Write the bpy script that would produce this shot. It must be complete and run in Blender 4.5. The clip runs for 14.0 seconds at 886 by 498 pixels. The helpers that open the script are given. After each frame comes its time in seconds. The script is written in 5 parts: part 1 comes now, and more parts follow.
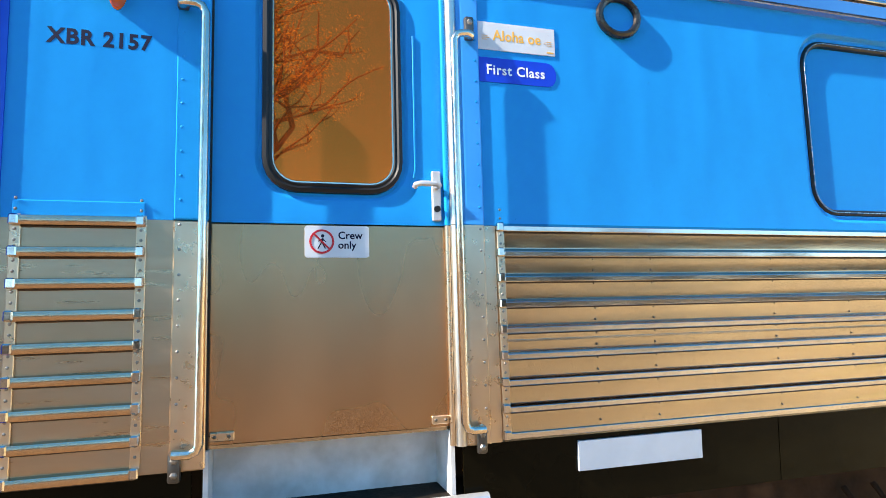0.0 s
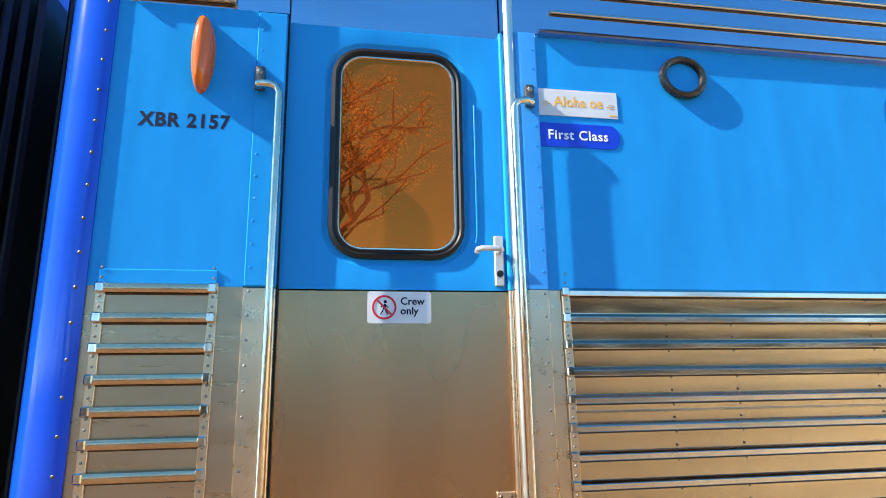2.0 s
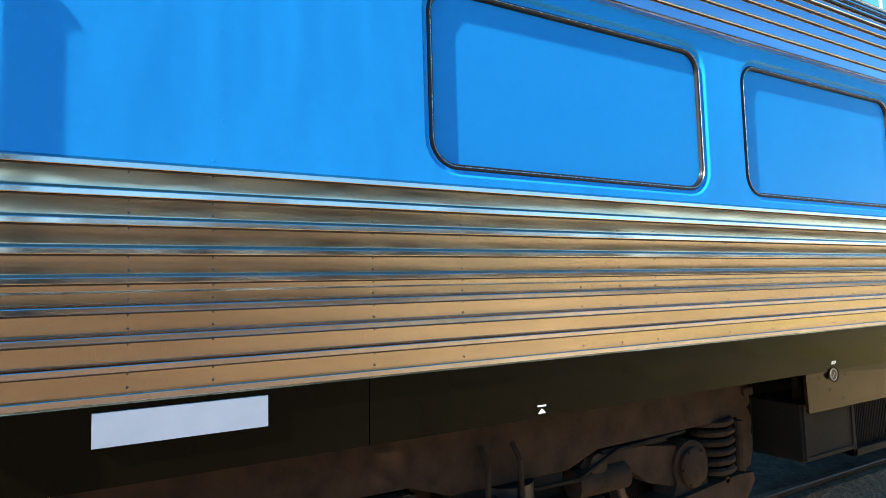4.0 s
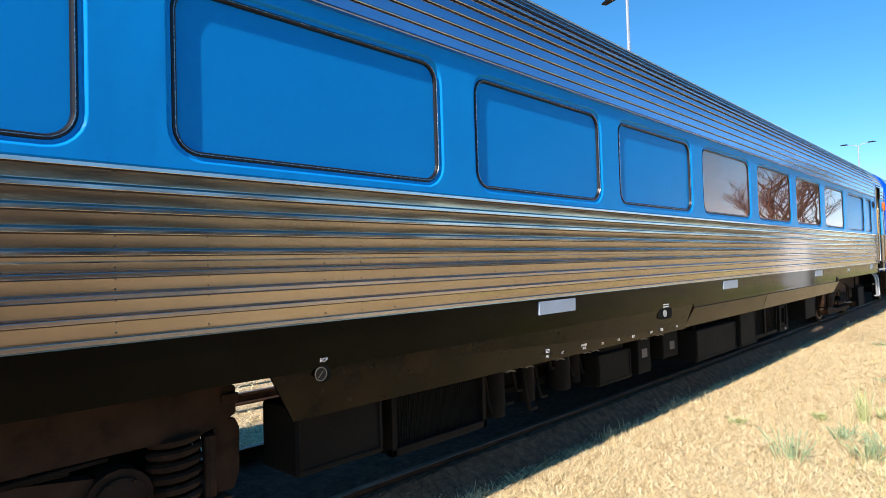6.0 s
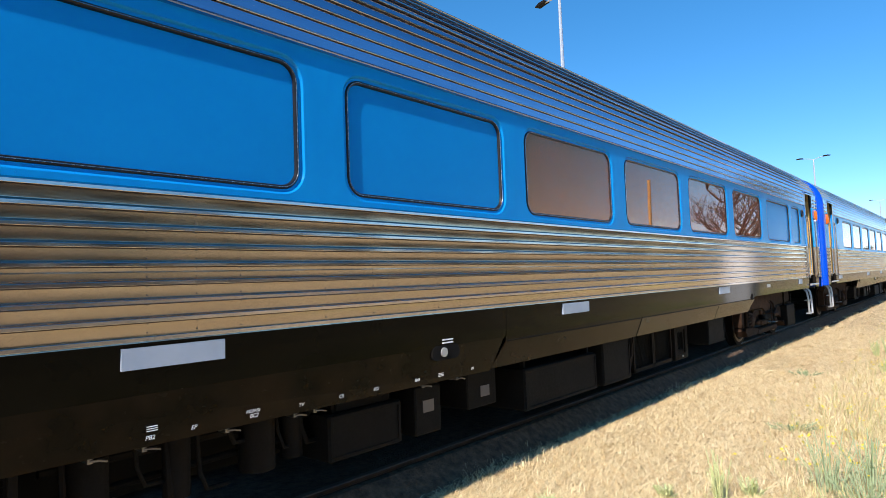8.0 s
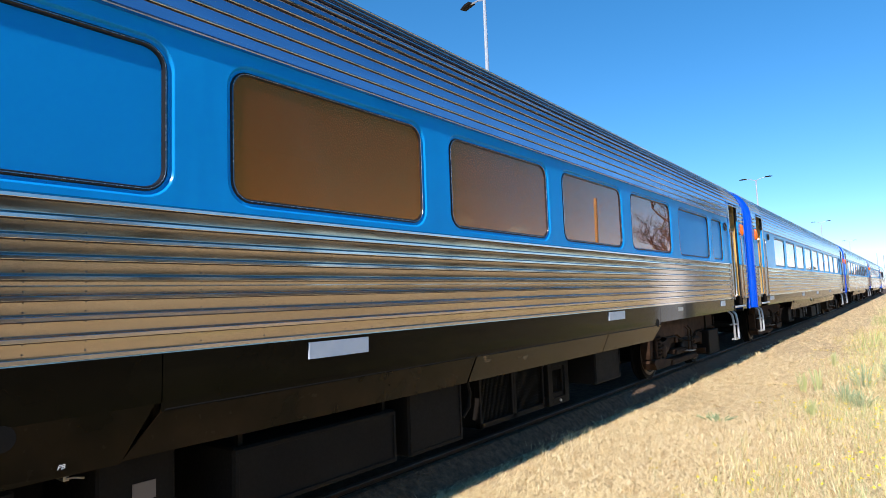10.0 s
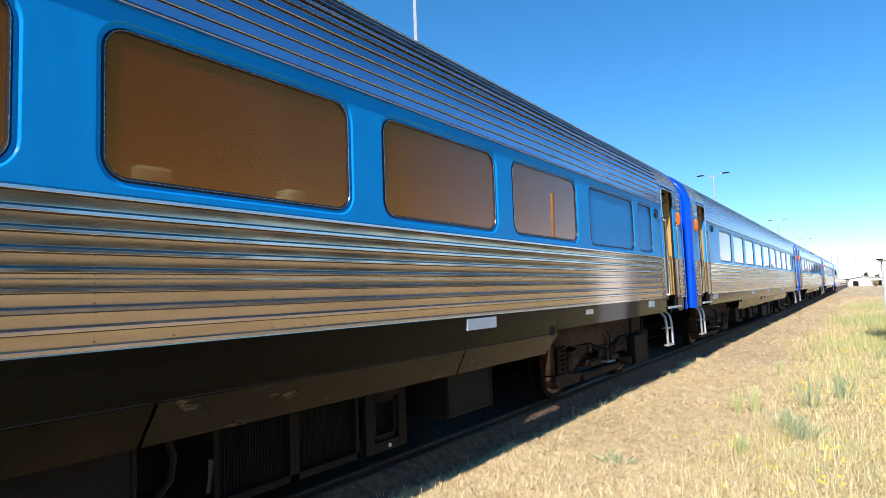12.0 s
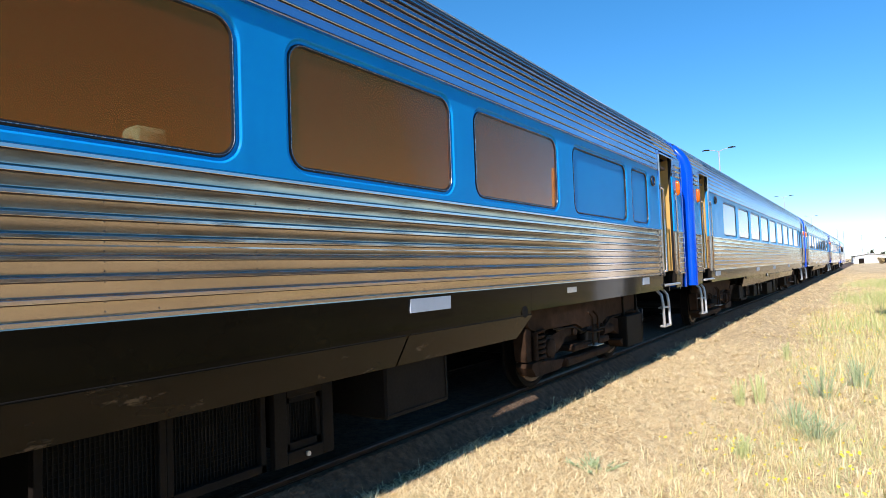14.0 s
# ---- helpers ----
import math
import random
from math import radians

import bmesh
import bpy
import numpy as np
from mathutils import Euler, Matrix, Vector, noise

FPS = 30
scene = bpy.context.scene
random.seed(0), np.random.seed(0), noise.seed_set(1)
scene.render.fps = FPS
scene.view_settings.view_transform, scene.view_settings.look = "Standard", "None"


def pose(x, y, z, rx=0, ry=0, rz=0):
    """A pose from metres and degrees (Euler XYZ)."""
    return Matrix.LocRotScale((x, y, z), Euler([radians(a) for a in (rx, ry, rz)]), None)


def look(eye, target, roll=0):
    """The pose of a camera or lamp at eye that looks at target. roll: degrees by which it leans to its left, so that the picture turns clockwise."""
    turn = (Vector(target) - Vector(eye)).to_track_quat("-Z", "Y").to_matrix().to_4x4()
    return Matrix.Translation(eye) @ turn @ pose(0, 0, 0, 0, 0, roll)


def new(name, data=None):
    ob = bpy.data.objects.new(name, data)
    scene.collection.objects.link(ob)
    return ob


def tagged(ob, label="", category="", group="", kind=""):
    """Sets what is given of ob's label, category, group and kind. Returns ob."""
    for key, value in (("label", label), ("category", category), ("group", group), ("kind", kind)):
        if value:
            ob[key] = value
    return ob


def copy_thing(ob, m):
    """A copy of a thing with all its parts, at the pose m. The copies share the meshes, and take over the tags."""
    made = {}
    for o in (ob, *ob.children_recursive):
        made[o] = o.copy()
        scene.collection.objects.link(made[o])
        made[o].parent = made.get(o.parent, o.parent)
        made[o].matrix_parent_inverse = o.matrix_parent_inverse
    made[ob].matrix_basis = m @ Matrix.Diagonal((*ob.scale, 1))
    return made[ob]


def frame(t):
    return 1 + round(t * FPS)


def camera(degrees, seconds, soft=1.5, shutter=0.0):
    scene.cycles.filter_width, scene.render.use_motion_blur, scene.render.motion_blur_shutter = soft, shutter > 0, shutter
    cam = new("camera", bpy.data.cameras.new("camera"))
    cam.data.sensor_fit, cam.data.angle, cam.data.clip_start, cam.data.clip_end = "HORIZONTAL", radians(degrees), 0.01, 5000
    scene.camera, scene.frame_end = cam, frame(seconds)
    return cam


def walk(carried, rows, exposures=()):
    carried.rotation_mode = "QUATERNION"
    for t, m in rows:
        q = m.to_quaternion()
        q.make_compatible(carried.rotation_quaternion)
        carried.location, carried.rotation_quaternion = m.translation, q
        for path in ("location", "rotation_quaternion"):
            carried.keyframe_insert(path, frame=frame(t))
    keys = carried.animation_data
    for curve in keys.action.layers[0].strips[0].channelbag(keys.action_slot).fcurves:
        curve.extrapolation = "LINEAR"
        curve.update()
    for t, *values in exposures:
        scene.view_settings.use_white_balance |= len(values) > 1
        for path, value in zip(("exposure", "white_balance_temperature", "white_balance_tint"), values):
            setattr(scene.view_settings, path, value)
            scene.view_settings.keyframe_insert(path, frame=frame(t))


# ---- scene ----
# x runs along the train, y points away from the viewer's side, z is up; the side of the cars is the plane y = 0

# ---- camera ----
cam = camera(72.8, 14.0, 0.6)
# seconds, x, y, z, yaw, pitch, roll
PATH = [
    (0.0, 0.231, -1.898, 1.845, -16.358, 6.152, 1.502),
    (0.5, 0.283, -1.889, 1.853, -14.003, 9.309, 1.324),
    (1.0, 0.286, -1.881, 1.851, -11.457, 11.892, 1.114),
    (1.5, 0.277, -1.882, 1.847, -9.691, 13.266, 0.928),
    (2.0, 0.271, -1.884, 1.839, -9.386, 12.757, 0.878),
    (2.5, 0.311, -1.882, 1.801, -12.933, 10.465, 0.884),
    (3.0, 0.52, -1.888, 1.755, -18.785, 7.26, 1.082),
    (3.5, 0.87, -1.913, 1.702, -24.625, 5.741, 1.589),
    (4.0, 1.278, -2.025, 1.725, -29.627, 3.999, 1.574),
    (4.2, 1.473, -2.091, 1.726, -31.341, 3.619, 1.601),
    (6.3, 3.704, -2.644, 1.692, -47.167, 1.255, 1.891),
    (6.5, 3.955, -2.669, 1.696, -47.451, 1.102, 2.004),
    (7.0, 4.641, -2.771, 1.659, -48.237, 1.701, 2.089),
    (7.5, 5.378, -2.846, 1.664, -48.526, 2.169, 2.154),
    (8.0, 6.015, -2.905, 1.651, -48.36, 3.086, 2.198),
    (8.2, 6.277, -2.906, 1.659, -48.524, 3.354, 2.327),
    (10.3, 8.959, -2.885, 1.627, -53.132, 4.824, 2.205),
    (10.5, 9.221, -2.870, 1.630, -53.971, 4.584, 2.188),
    (11.0, 9.897, -2.863, 1.604, -55.411, 3.888, 2.104),
    (11.5, 10.582, -2.857, 1.618, -56.449, 3.969, 2.156),
    (12.0, 11.101, -2.841, 1.618, -55.056, 4.375, 2.085),
    (12.5, 11.343, -2.779, 1.625, -53.372, 4.099, 1.892),
    (13.0, 11.465, -2.721, 1.610, -53.087, 3.389, 1.861),
    (13.5, 11.720, -2.651, 1.592, -53.587, 2.889, 2.045),
    (14.0, 12.163, -2.671, 1.580, -54.694, 2.256, 2.093),
]
EXPOSE = [(0.0, 1.56, 7250, 12), (2.0, 1.46, 7250, 12), (4.2, 1.44, 7100, 12), (6.3, 0.48, 6450, 16), (10.3, 0.42, 6400, 17), (12.0, 0.42, 6400, 17), (14.0, 0.49, 6420, 17)]
walk(cam, [(t, pose(x, y, z, 90 + p, r, w)) for t, x, y, z, w, p, r in PATH], EXPOSE)

# ---- light ----
SUN_TO = Vector((-1.27, -0.225, 1.0)).normalized()
elev = math.asin(SUN_TO.z)
world = bpy.data.worlds.new("sky")
scene.world = world
world.use_nodes = True
wn = world.node_tree.nodes
sky = wn.new("ShaderNodeTexSky")
sky.sky_type, sky.sun_disc = "NISHITA", False
sky.sun_elevation, sky.sun_rotation = elev, math.atan2(SUN_TO.x, SUN_TO.y)
sky.altitude, sky.air_density, sky.dust_density, sky.ozone_density = 100, 0.65, 0.0, 3.0
deep = wn.new("ShaderNodeHueSaturation")
deep.inputs["Hue"].default_value, deep.inputs["Saturation"].default_value = 0.493, 1.42
soften = wn.new("ShaderNodeGamma")
soften.inputs["Gamma"].default_value = 0.8
world.node_tree.links.new(sky.outputs[0], soften.inputs["Color"])
world.node_tree.links.new(soften.outputs[0], deep.inputs["Color"])
world.node_tree.links.new(deep.outputs[0], wn["Background"].inputs[0])
wn["Background"].inputs[1].default_value = 0.222
sun = new("sun", bpy.data.lights.new("sun", "SUN"))
sun.data.energy, sun.data.angle, sun.data.color = 5.0, radians(0.53), (1.0, 0.95, 0.87)
sun.matrix_world = look(SUN_TO * 60, (0, 0, 0))

# ---- materials ----


def mat_base(name, color, rough, metal=0.0):
    m = bpy.data.materials.new(name)
    m.use_nodes = True
    b = m.node_tree.nodes["Principled BSDF"]
    b.inputs["Base Color"].default_value = (*color, 1)
    b.inputs["Roughness"].default_value = rough
    b.inputs["Metallic"].default_value = metal
    return m, m.node_tree, b


def add(nt, kind, **values):
    n = nt.nodes.new(kind)
    for k, v in values.items():
        n.inputs[k.replace("_", " ")].default_value = v
    return n


def coords(nt, scale=(1, 1, 1)):
    tc = nt.nodes.new("ShaderNodeNewGeometry")
    mp = nt.nodes.new("ShaderNodeMapping")
    mp.inputs["Scale"].default_value = scale
    nt.links.new(tc.outputs["Position"], mp.inputs["Vector"])
    return mp.outputs["Vector"]


def noise_of(nt, vec, scale, detail=4.0, rough=0.55):
    n = nt.nodes.new("ShaderNodeTexNoise")
    n.inputs["Scale"].default_value, n.inputs["Detail"].default_value, n.inputs["Roughness"].default_value = scale, detail, rough
    nt.links.new(vec, n.inputs["Vector"])
    return n.outputs["Fac"]


def ramp(nt, fac, stops):
    r = nt.nodes.new("ShaderNodeValToRGB")
    e = r.color_ramp.elements
    while len(e) < len(stops):
        e.new(0.5)
    for el, (p, c) in zip(e, stops):
        el.position, el.color = p, (*c, 1) if len(c) == 3 else c
    nt.links.new(fac, r.inputs["Fac"])
    return r.outputs["Color"]


def grey(v):
    return (v, v, v)


def bump(nt, b, fac, strength, distance):
    n = nt.nodes.new("ShaderNodeBump")
    n.inputs["Strength"].default_value, n.inputs["Distance"].default_value = strength, distance
    nt.links.new(fac, n.inputs["Height"])
    nt.links.new(n.outputs["Normal"], b.inputs["Normal"])


def varied(name, dark, light, rough, metal=0.0, scale=3.0, stretch=(1, 1, 1), fine=0.0, fine_scale=60.0, dist=0.002, rvar=0.08, lo=0.3, hi=0.7):
    """A surface whose colour wanders between two tones, with fine relief."""
    m, nt, b = mat_base(name, light, rough, metal)
    v = coords(nt, stretch)
    big = noise_of(nt, v, scale)
    nt.links.new(ramp(nt, big, [(lo, dark), (hi, light)]), b.inputs["Base Color"])
    small = noise_of(nt, v, fine_scale, 3.0)
    nt.links.new(ramp(nt, small, [(0.3, grey(max(rough - rvar, 0.02))), (0.7, grey(rough + rvar))]), b.inputs["Roughness"])
    if fine:
        bump(nt, b, small, fine, dist)
    return m


def panel_paint(name, dark, light, rough, wave):
    """Gloss paint on sheet that is not quite flat."""
    m, nt, b = mat_base(name, light, rough)
    nt.links.new(ramp(nt, noise_of(nt, coords(nt), 1.3), [(0.3, dark), (0.7, light)]), b.inputs["Base Color"])
    nt.links.new(ramp(nt, noise_of(nt, coords(nt), 25, 3), [(0.3, grey(rough - 0.05)), (0.7, grey(rough + 0.06))]), b.inputs["Roughness"])
    b.inputs["IOR"].default_value = 1.21
    bump(nt, b, noise_of(nt, coords(nt, (2.2, 1, 0.7)), 1.6, 2.0), 1.0, wave)
    return m


BLUE = panel_paint("blue_paint", (0.0, 0.246, 0.635), (0.0, 0.27, 0.685), 0.2, 0.012)
ULTRA = varied("ultramarine_paint", (0.0, 0.055, 0.51), (0.0, 0.072, 0.61), 0.14, scale=2.5, rvar=0.015, fine_scale=6)


def sheet_steel(name, dark, light, rough, stretch, wave, scale=1.6):
    """Stainless sheet: sharp but streaky reflections from slight waves."""
    m, nt, b = mat_base(name, light, rough, 1.0)
    nt.links.new(ramp(nt, noise_of(nt, coords(nt, (0.5, 1, 2.5)), 2.2, 5), [(0.3, dark), (0.7, light)]), b.inputs["Base Color"])
    nt.links.new(ramp(nt, noise_of(nt, coords(nt, (0.35, 1, 5)), 9, 5), [(0.3, grey(rough * 0.75)), (0.72, grey(rough * 1.5))]), b.inputs["Roughness"])
    bump(nt, b, noise_of(nt, coords(nt, stretch), scale, 3.0), 1.0, wave)
    return m


# tan base strengthens the straw ground's reflection in the sheet
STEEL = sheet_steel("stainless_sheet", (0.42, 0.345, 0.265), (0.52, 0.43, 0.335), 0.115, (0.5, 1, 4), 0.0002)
DOORSTEEL, dnt, dbs = mat_base("stained_door_steel", (0.56, 0.33, 0.18), 0.27, 1.0)
dnt.links.new(ramp(dnt, noise_of(dnt, coords(dnt, (1, 1, 0.7)), 2.0, 3), [(0.3, (0.43, 0.245, 0.13)), (0.7, (0.53, 0.32, 0.185))]), dbs.inputs["Base Color"])
dnt.links.new(ramp(dnt, noise_of(dnt, coords(dnt, (1, 1, 0.5)), 3.0, 2), [(0.3, grey(0.24)), (0.7, grey(0.31))]), dbs.inputs["Roughness"])
SATIN = sheet_steel("satin_end_sheet", (0.42, 0.29, 0.19), (0.52, 0.37, 0.25), 0.3, (0.5, 1, 3), 0.0003)
# bluish base puts part of the sky's reflection into the roof colour
ROOFSTEEL = sheet_steel("sky_tinted_roof_steel", (0.34, 0.395, 0.52), (0.44, 0.50, 0.64), 0.13, (0.35, 1, 4), 0.0012)
RIBSTEEL = varied("polished_rib_steel", (0.50, 0.45, 0.43), (0.60, 0.545, 0.52), 0.1, 1.0, scale=3.0, rvar=0.03)
SHORTRIB = varied("short_rib_steel", (0.53, 0.37, 0.25), (0.66, 0.475, 0.33), 0.19, 1.0, scale=5.0, rvar=0.05)
GOLDWOOD = varied("vestibule_laminate", (0.42, 0.24, 0.06), (0.58, 0.36, 0.11), 0.35, scale=3.0, stretch=(1, 1, 0.3))
CHROME = varied("handrail_steel", (0.66, 0.545, 0.44), (0.80, 0.67, 0.55), 0.16, 1.0, scale=6.0)
SKIRT = varied("skirt_paint", (0.0022, 0.0018, 0.0008), (0.0052, 0.0042, 0.0019), 0.07, scale=1.6, fine_scale=20, rvar=0.03)
SKIRT.node_tree.nodes["Principled BSDF"].inputs["IOR"].default_value = 1.18
# underfloor base colours lowered to near black to carry the deep shade there
UNDER = varied("underframe_near_black", (0.005, 0.0035, 0.0025), (0.012, 0.0084, 0.0058), 0.75, scale=5.0, fine=0.2, fine_scale=80)
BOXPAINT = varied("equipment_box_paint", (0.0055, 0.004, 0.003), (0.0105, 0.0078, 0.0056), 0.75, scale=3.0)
BLACK, _, rubber = mat_base("black_rubber", (0.010, 0.010, 0.011), 0.4)
rubber.inputs["Specular IOR Level"].default_value = 0.3
WHITE = varied("white_plate", (0.52, 0.55, 0.60), (0.62, 0.65, 0.69), 0.35, scale=6.0)
AMBER, ant, ab = mat_base("amber_lens", (0.62, 0.115, 0.002), 0.12)
ab.inputs["Coat Weight"].default_value = 0.35
NAVY, _, ink = mat_base("navy_print", (0.001, 0.004, 0.03), 0.6)
ink.inputs["Specular IOR Level"].default_value = 0.2
PRINT, _, _ = mat_base("white_print", (0.8, 0.8, 0.8), 0.4)
GOLD, _, _ = mat_base("gold_print", (0.8, 0.42, 0.06), 0.4)
SIGNBLUE, _, _ = mat_base("sign_blue", (0.0, 0.035, 0.55), 0.3)
RED, _, _ = mat_base("sign_red", (0.55, 0.01, 0.02), 0.4)


def glass_material(name, tint, dust, film_share=0.42, mirror_share=0.45):
    m = bpy.data.materials.new(name)
    m.use_nodes = True
    nt = m.node_tree
    for n in list(nt.nodes):
        if n.type != "OUTPUT_MATERIAL":
            nt.nodes.remove(n)
    out = nt.nodes["Material Output"]
    gloss = add(nt, "ShaderNodeBsdfGlossy", Roughness=0.012)
    gloss.inputs["Color"].default_value = (*tint, 1)
    # brown diffuse layer supplies the tone that the tinted sky reflection lacks
    film = add(nt, "ShaderNodeBsdfDiffuse")
    film.inputs["Color"].default_value = (*dust, 1)
    clear = nt.nodes.new("ShaderNodeBsdfTransparent")
    clear.inputs["Color"].default_value = (0.92, 0.96, 0.74, 1)
    coat = add(nt, "ShaderNodeBsdfGlossy", Roughness=0.01)
    coat.inputs["Color"].default_value = (0.93, 0.89, 0.84, 1)
    body, mix, mix2 = (nt.nodes.new("ShaderNodeMixShader") for _ in range(3))
    body.inputs[0].default_value = film_share
    mix.inputs[0].default_value = mirror_share
    fr = nt.nodes.new("ShaderNodeFresnel")
    fr.inputs["IOR"].default_value = 1.45
    share = nt.nodes.new("ShaderNodeMapRange")
    share.inputs["From Min"].default_value = 0.055
    share.inputs["From Max"].default_value = 0.45
    share.inputs["To Max"].default_value = 0.75
    nt.links.new(fr.outputs[0], share.inputs["Value"])
    nt.links.new(clear.outputs[0], body.inputs[1])
    nt.links.new(film.outputs[0], body.inputs[2])
    nt.links.new(body.outputs[0], mix.inputs[1])
    nt.links.new(gloss.outputs[0], mix.inputs[2])
    nt.links.new(share.outputs[0], mix2.inputs[0])
    nt.links.new(mix.outputs[0], mix2.inputs[1])
    nt.links.new(coat.outputs[0], mix2.inputs[2])
    nt.links.new(mix2.outputs[0], out.inputs["Surface"])
    return m


GLASS = glass_material("bronze_glass", (0.93, 0.172, 0.022), (0.27, 0.06, 0.03))
DOORGLASS = glass_material("pale_bronze_glass", (1.0, 0.14, 0.016), (0.50, 0.12, 0.03), 0.93, 0.72)
INSIDE = varied("saloon_lining", (0.10, 0.075, 0.05), (0.14, 0.105, 0.07), 0.7, scale=2.0)
HEADREST, _, _ = mat_base("headrest_cover", (0.55, 0.86, 0.90), 0.9)
SEATCLOTH = varied("seat_cloth", (0.05, 0.06, 0.10), (0.08, 0.09, 0.14), 0.9, scale=20)
RUST = varied("rusty_rail", (0.022, 0.0115, 0.007), (0.046, 0.025, 0.0145), 0.85, scale=8, fine=0.2)
RAILTOP = varied("rail_head", (0.10, 0.07, 0.05), (0.17, 0.125, 0.09), 0.5, 0.5, scale=10)
PLATEWHITE = varied("skirt_plate_white", (0.36, 0.42, 0.50), (0.43, 0.49, 0.57), 0.4, scale=5.0, rvar=0.05)
GALV = varied("galvanised_steel", (0.5, 0.5, 0.5), (0.62, 0.62, 0.62), 0.45, 0.7, scale=9)

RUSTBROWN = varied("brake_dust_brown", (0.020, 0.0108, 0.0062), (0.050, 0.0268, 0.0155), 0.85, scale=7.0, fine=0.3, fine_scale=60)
# wheel faces likewise darkened for the shade behind the frames
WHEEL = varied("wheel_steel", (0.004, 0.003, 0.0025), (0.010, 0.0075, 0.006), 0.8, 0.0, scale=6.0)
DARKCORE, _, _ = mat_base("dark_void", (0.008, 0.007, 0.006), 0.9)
# brown for the shade lines drawn under the ribs
RIBSHADE, _, _ = mat_base("rib_shade_brown", (0.06, 0.032, 0.015), 0.8)
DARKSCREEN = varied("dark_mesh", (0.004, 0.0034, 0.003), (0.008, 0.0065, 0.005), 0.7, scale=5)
DARKRING = varied("dull_dark_steel", (0.09, 0.085, 0.08), (0.16, 0.15, 0.14), 0.4, 0.9, scale=8)
FILLER = varied("dull_filler_strip", (0.34, 0.33, 0.32), (0.46, 0.45, 0.44), 0.25, 1.0, scale=6.0)
PORTRING = varied("porthole_dark_steel", (0.05, 0.045, 0.04), (0.09, 0.08, 0.07), 0.3, 0.9, scale=8)
BLUEGLOSS = varied("blue_gloss_panel", (0.0, 0.222, 0.59), (0.0, 0.243, 0.635), 0.2, scale=1.0, rvar=0.03)
BLUEGLOSS.node_tree.nodes["Principled BSDF"].inputs["IOR"].default_value = 1.22
BLUEPOST = varied("dusty_blue_post", (0.0, 0.245, 0.69), (0.02, 0.28, 0.75), 0.48, scale=3.0, rvar=0.05, fine_scale=25)
JAMB = varied("satin_aluminium", (0.66, 0.61, 0.54), (0.76, 0.71, 0.64), 0.34, 1.0, scale=4.0, rvar=0.05)
STEELPOST = varied("dull_post_steel", (0.60, 0.43, 0.29), (0.70, 0.53, 0.38), 0.3, 1.0, scale=3.0, rvar=0.05, fine_scale=25)
WORNBOLT = varied("worn_bolt_steel", (0.22, 0.20, 0.18), (0.34, 0.31, 0.28), 0.4, 0.9, scale=20)
SCUFFED = varied("scuffed_white", (0.50, 0.49, 0.47), (0.74, 0.74, 0.74), 0.5, scale=9.0, fine=0.3)
SKIRTLOW = varied("dusty_skirt", (0.003, 0.0017, 0.0009), (0.012, 0.0063, 0.0033), 0.15, scale=3.5, fine_scale=30, stretch=(0.6, 1, 1.6))
SKIRTLOW.node_tree.nodes["Principled BSDF"].inputs["IOR"].default_value = 1.27


def scratches(m, tone, lo, hi):
    """Pale scrape marks over the paint."""
    nt = m.node_tree
    b = nt.nodes["Principled BSDF"]
    old = b.inputs["Base Color"].links[0].from_socket
    mx = nt.nodes.new("ShaderNodeMix")
    mx.data_type = "RGBA"
    nt.links.new(ramp(nt, noise_of(nt, coords(nt, (0.8, 1, 2.6)), 4.5, 8, 0.72), [(lo, grey(0.0)), (hi, grey(1.0))]), mx.inputs[0])
    nt.links.new(old, mx.inputs[6])
    mx.inputs[7].default_value = (*tone, 1)
    nt.links.new(mx.outputs[2], b.inputs["Base Color"])


SKIRTMID = varied("mottled_skirt_paint", (0.0035, 0.0024, 0.0012), (0.024, 0.0135, 0.0066), 0.2, scale=2.6, fine_scale=20, lo=0.38, hi=0.78)
SKIRTMID.node_tree.nodes["Principled BSDF"].inputs["IOR"].default_value = 1.2
scratches(SKIRTLOW, (0.085, 0.06, 0.038), 0.6, 0.66)
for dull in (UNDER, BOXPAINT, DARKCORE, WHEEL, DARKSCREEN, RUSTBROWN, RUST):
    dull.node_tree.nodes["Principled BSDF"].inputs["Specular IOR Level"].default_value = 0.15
BOXLABEL, _, _ = mat_base("faded_label", (0.16, 0.13, 0.11), 0.6)

# ---- mesh helpers ----


def finish(name, bm, mat, parent=None, label="", smooth=None, mats=()):
    bmesh.ops.recalc_face_normals(bm, faces=bm.faces)
    me = bpy.data.meshes.new(name)
    bm.to_mesh(me)
    bm.free()
    for m in (mat, *mats):
        me.materials.append(m)
    if smooth is not None:
        me.polygons.foreach_set("use_smooth", [True] * len(me.polygons))
        me.set_sharp_from_angle(angle=radians(smooth))
    ob = new(name, me)
    if parent is not None:
        ob.parent = parent
    if label:
        ob["label"] = label
    return ob


def part(name, bm, mat, parent, label="", smooth=35):
    return finish(name, bm, mat, parent, label, smooth)


def again(ob, parent, m):
    """Another object on the same mesh."""
    o = new(ob.name.split(".")[0], ob.data)
    o.parent = parent
    o.matrix_basis = m
    return o


def box(bm, x0, x1, y0, y1, z0, z1, bevel=0.0, seg=1):
    vs = [bm.verts.new((x, y, z)) for x in (x0, x1) for y in (y0, y1) for z in (z0, z1)]
    fs = [bm.faces.new([vs[i] for i in q]) for q in ((0, 1, 3, 2), (4, 6, 7, 5), (0, 4, 5, 1), (2, 3, 7, 6), (0, 2, 6, 4), (1, 5, 7, 3))]
    if bevel:
        es = list({e for f in fs for e in f.edges})
        bmesh.ops.bevel(bm, geom=es, offset=bevel, segments=seg, affect="EDGES", profile=0.5)
    return bm


def boxed(*a, **k):
    return box(bmesh.new(), *a, **k)


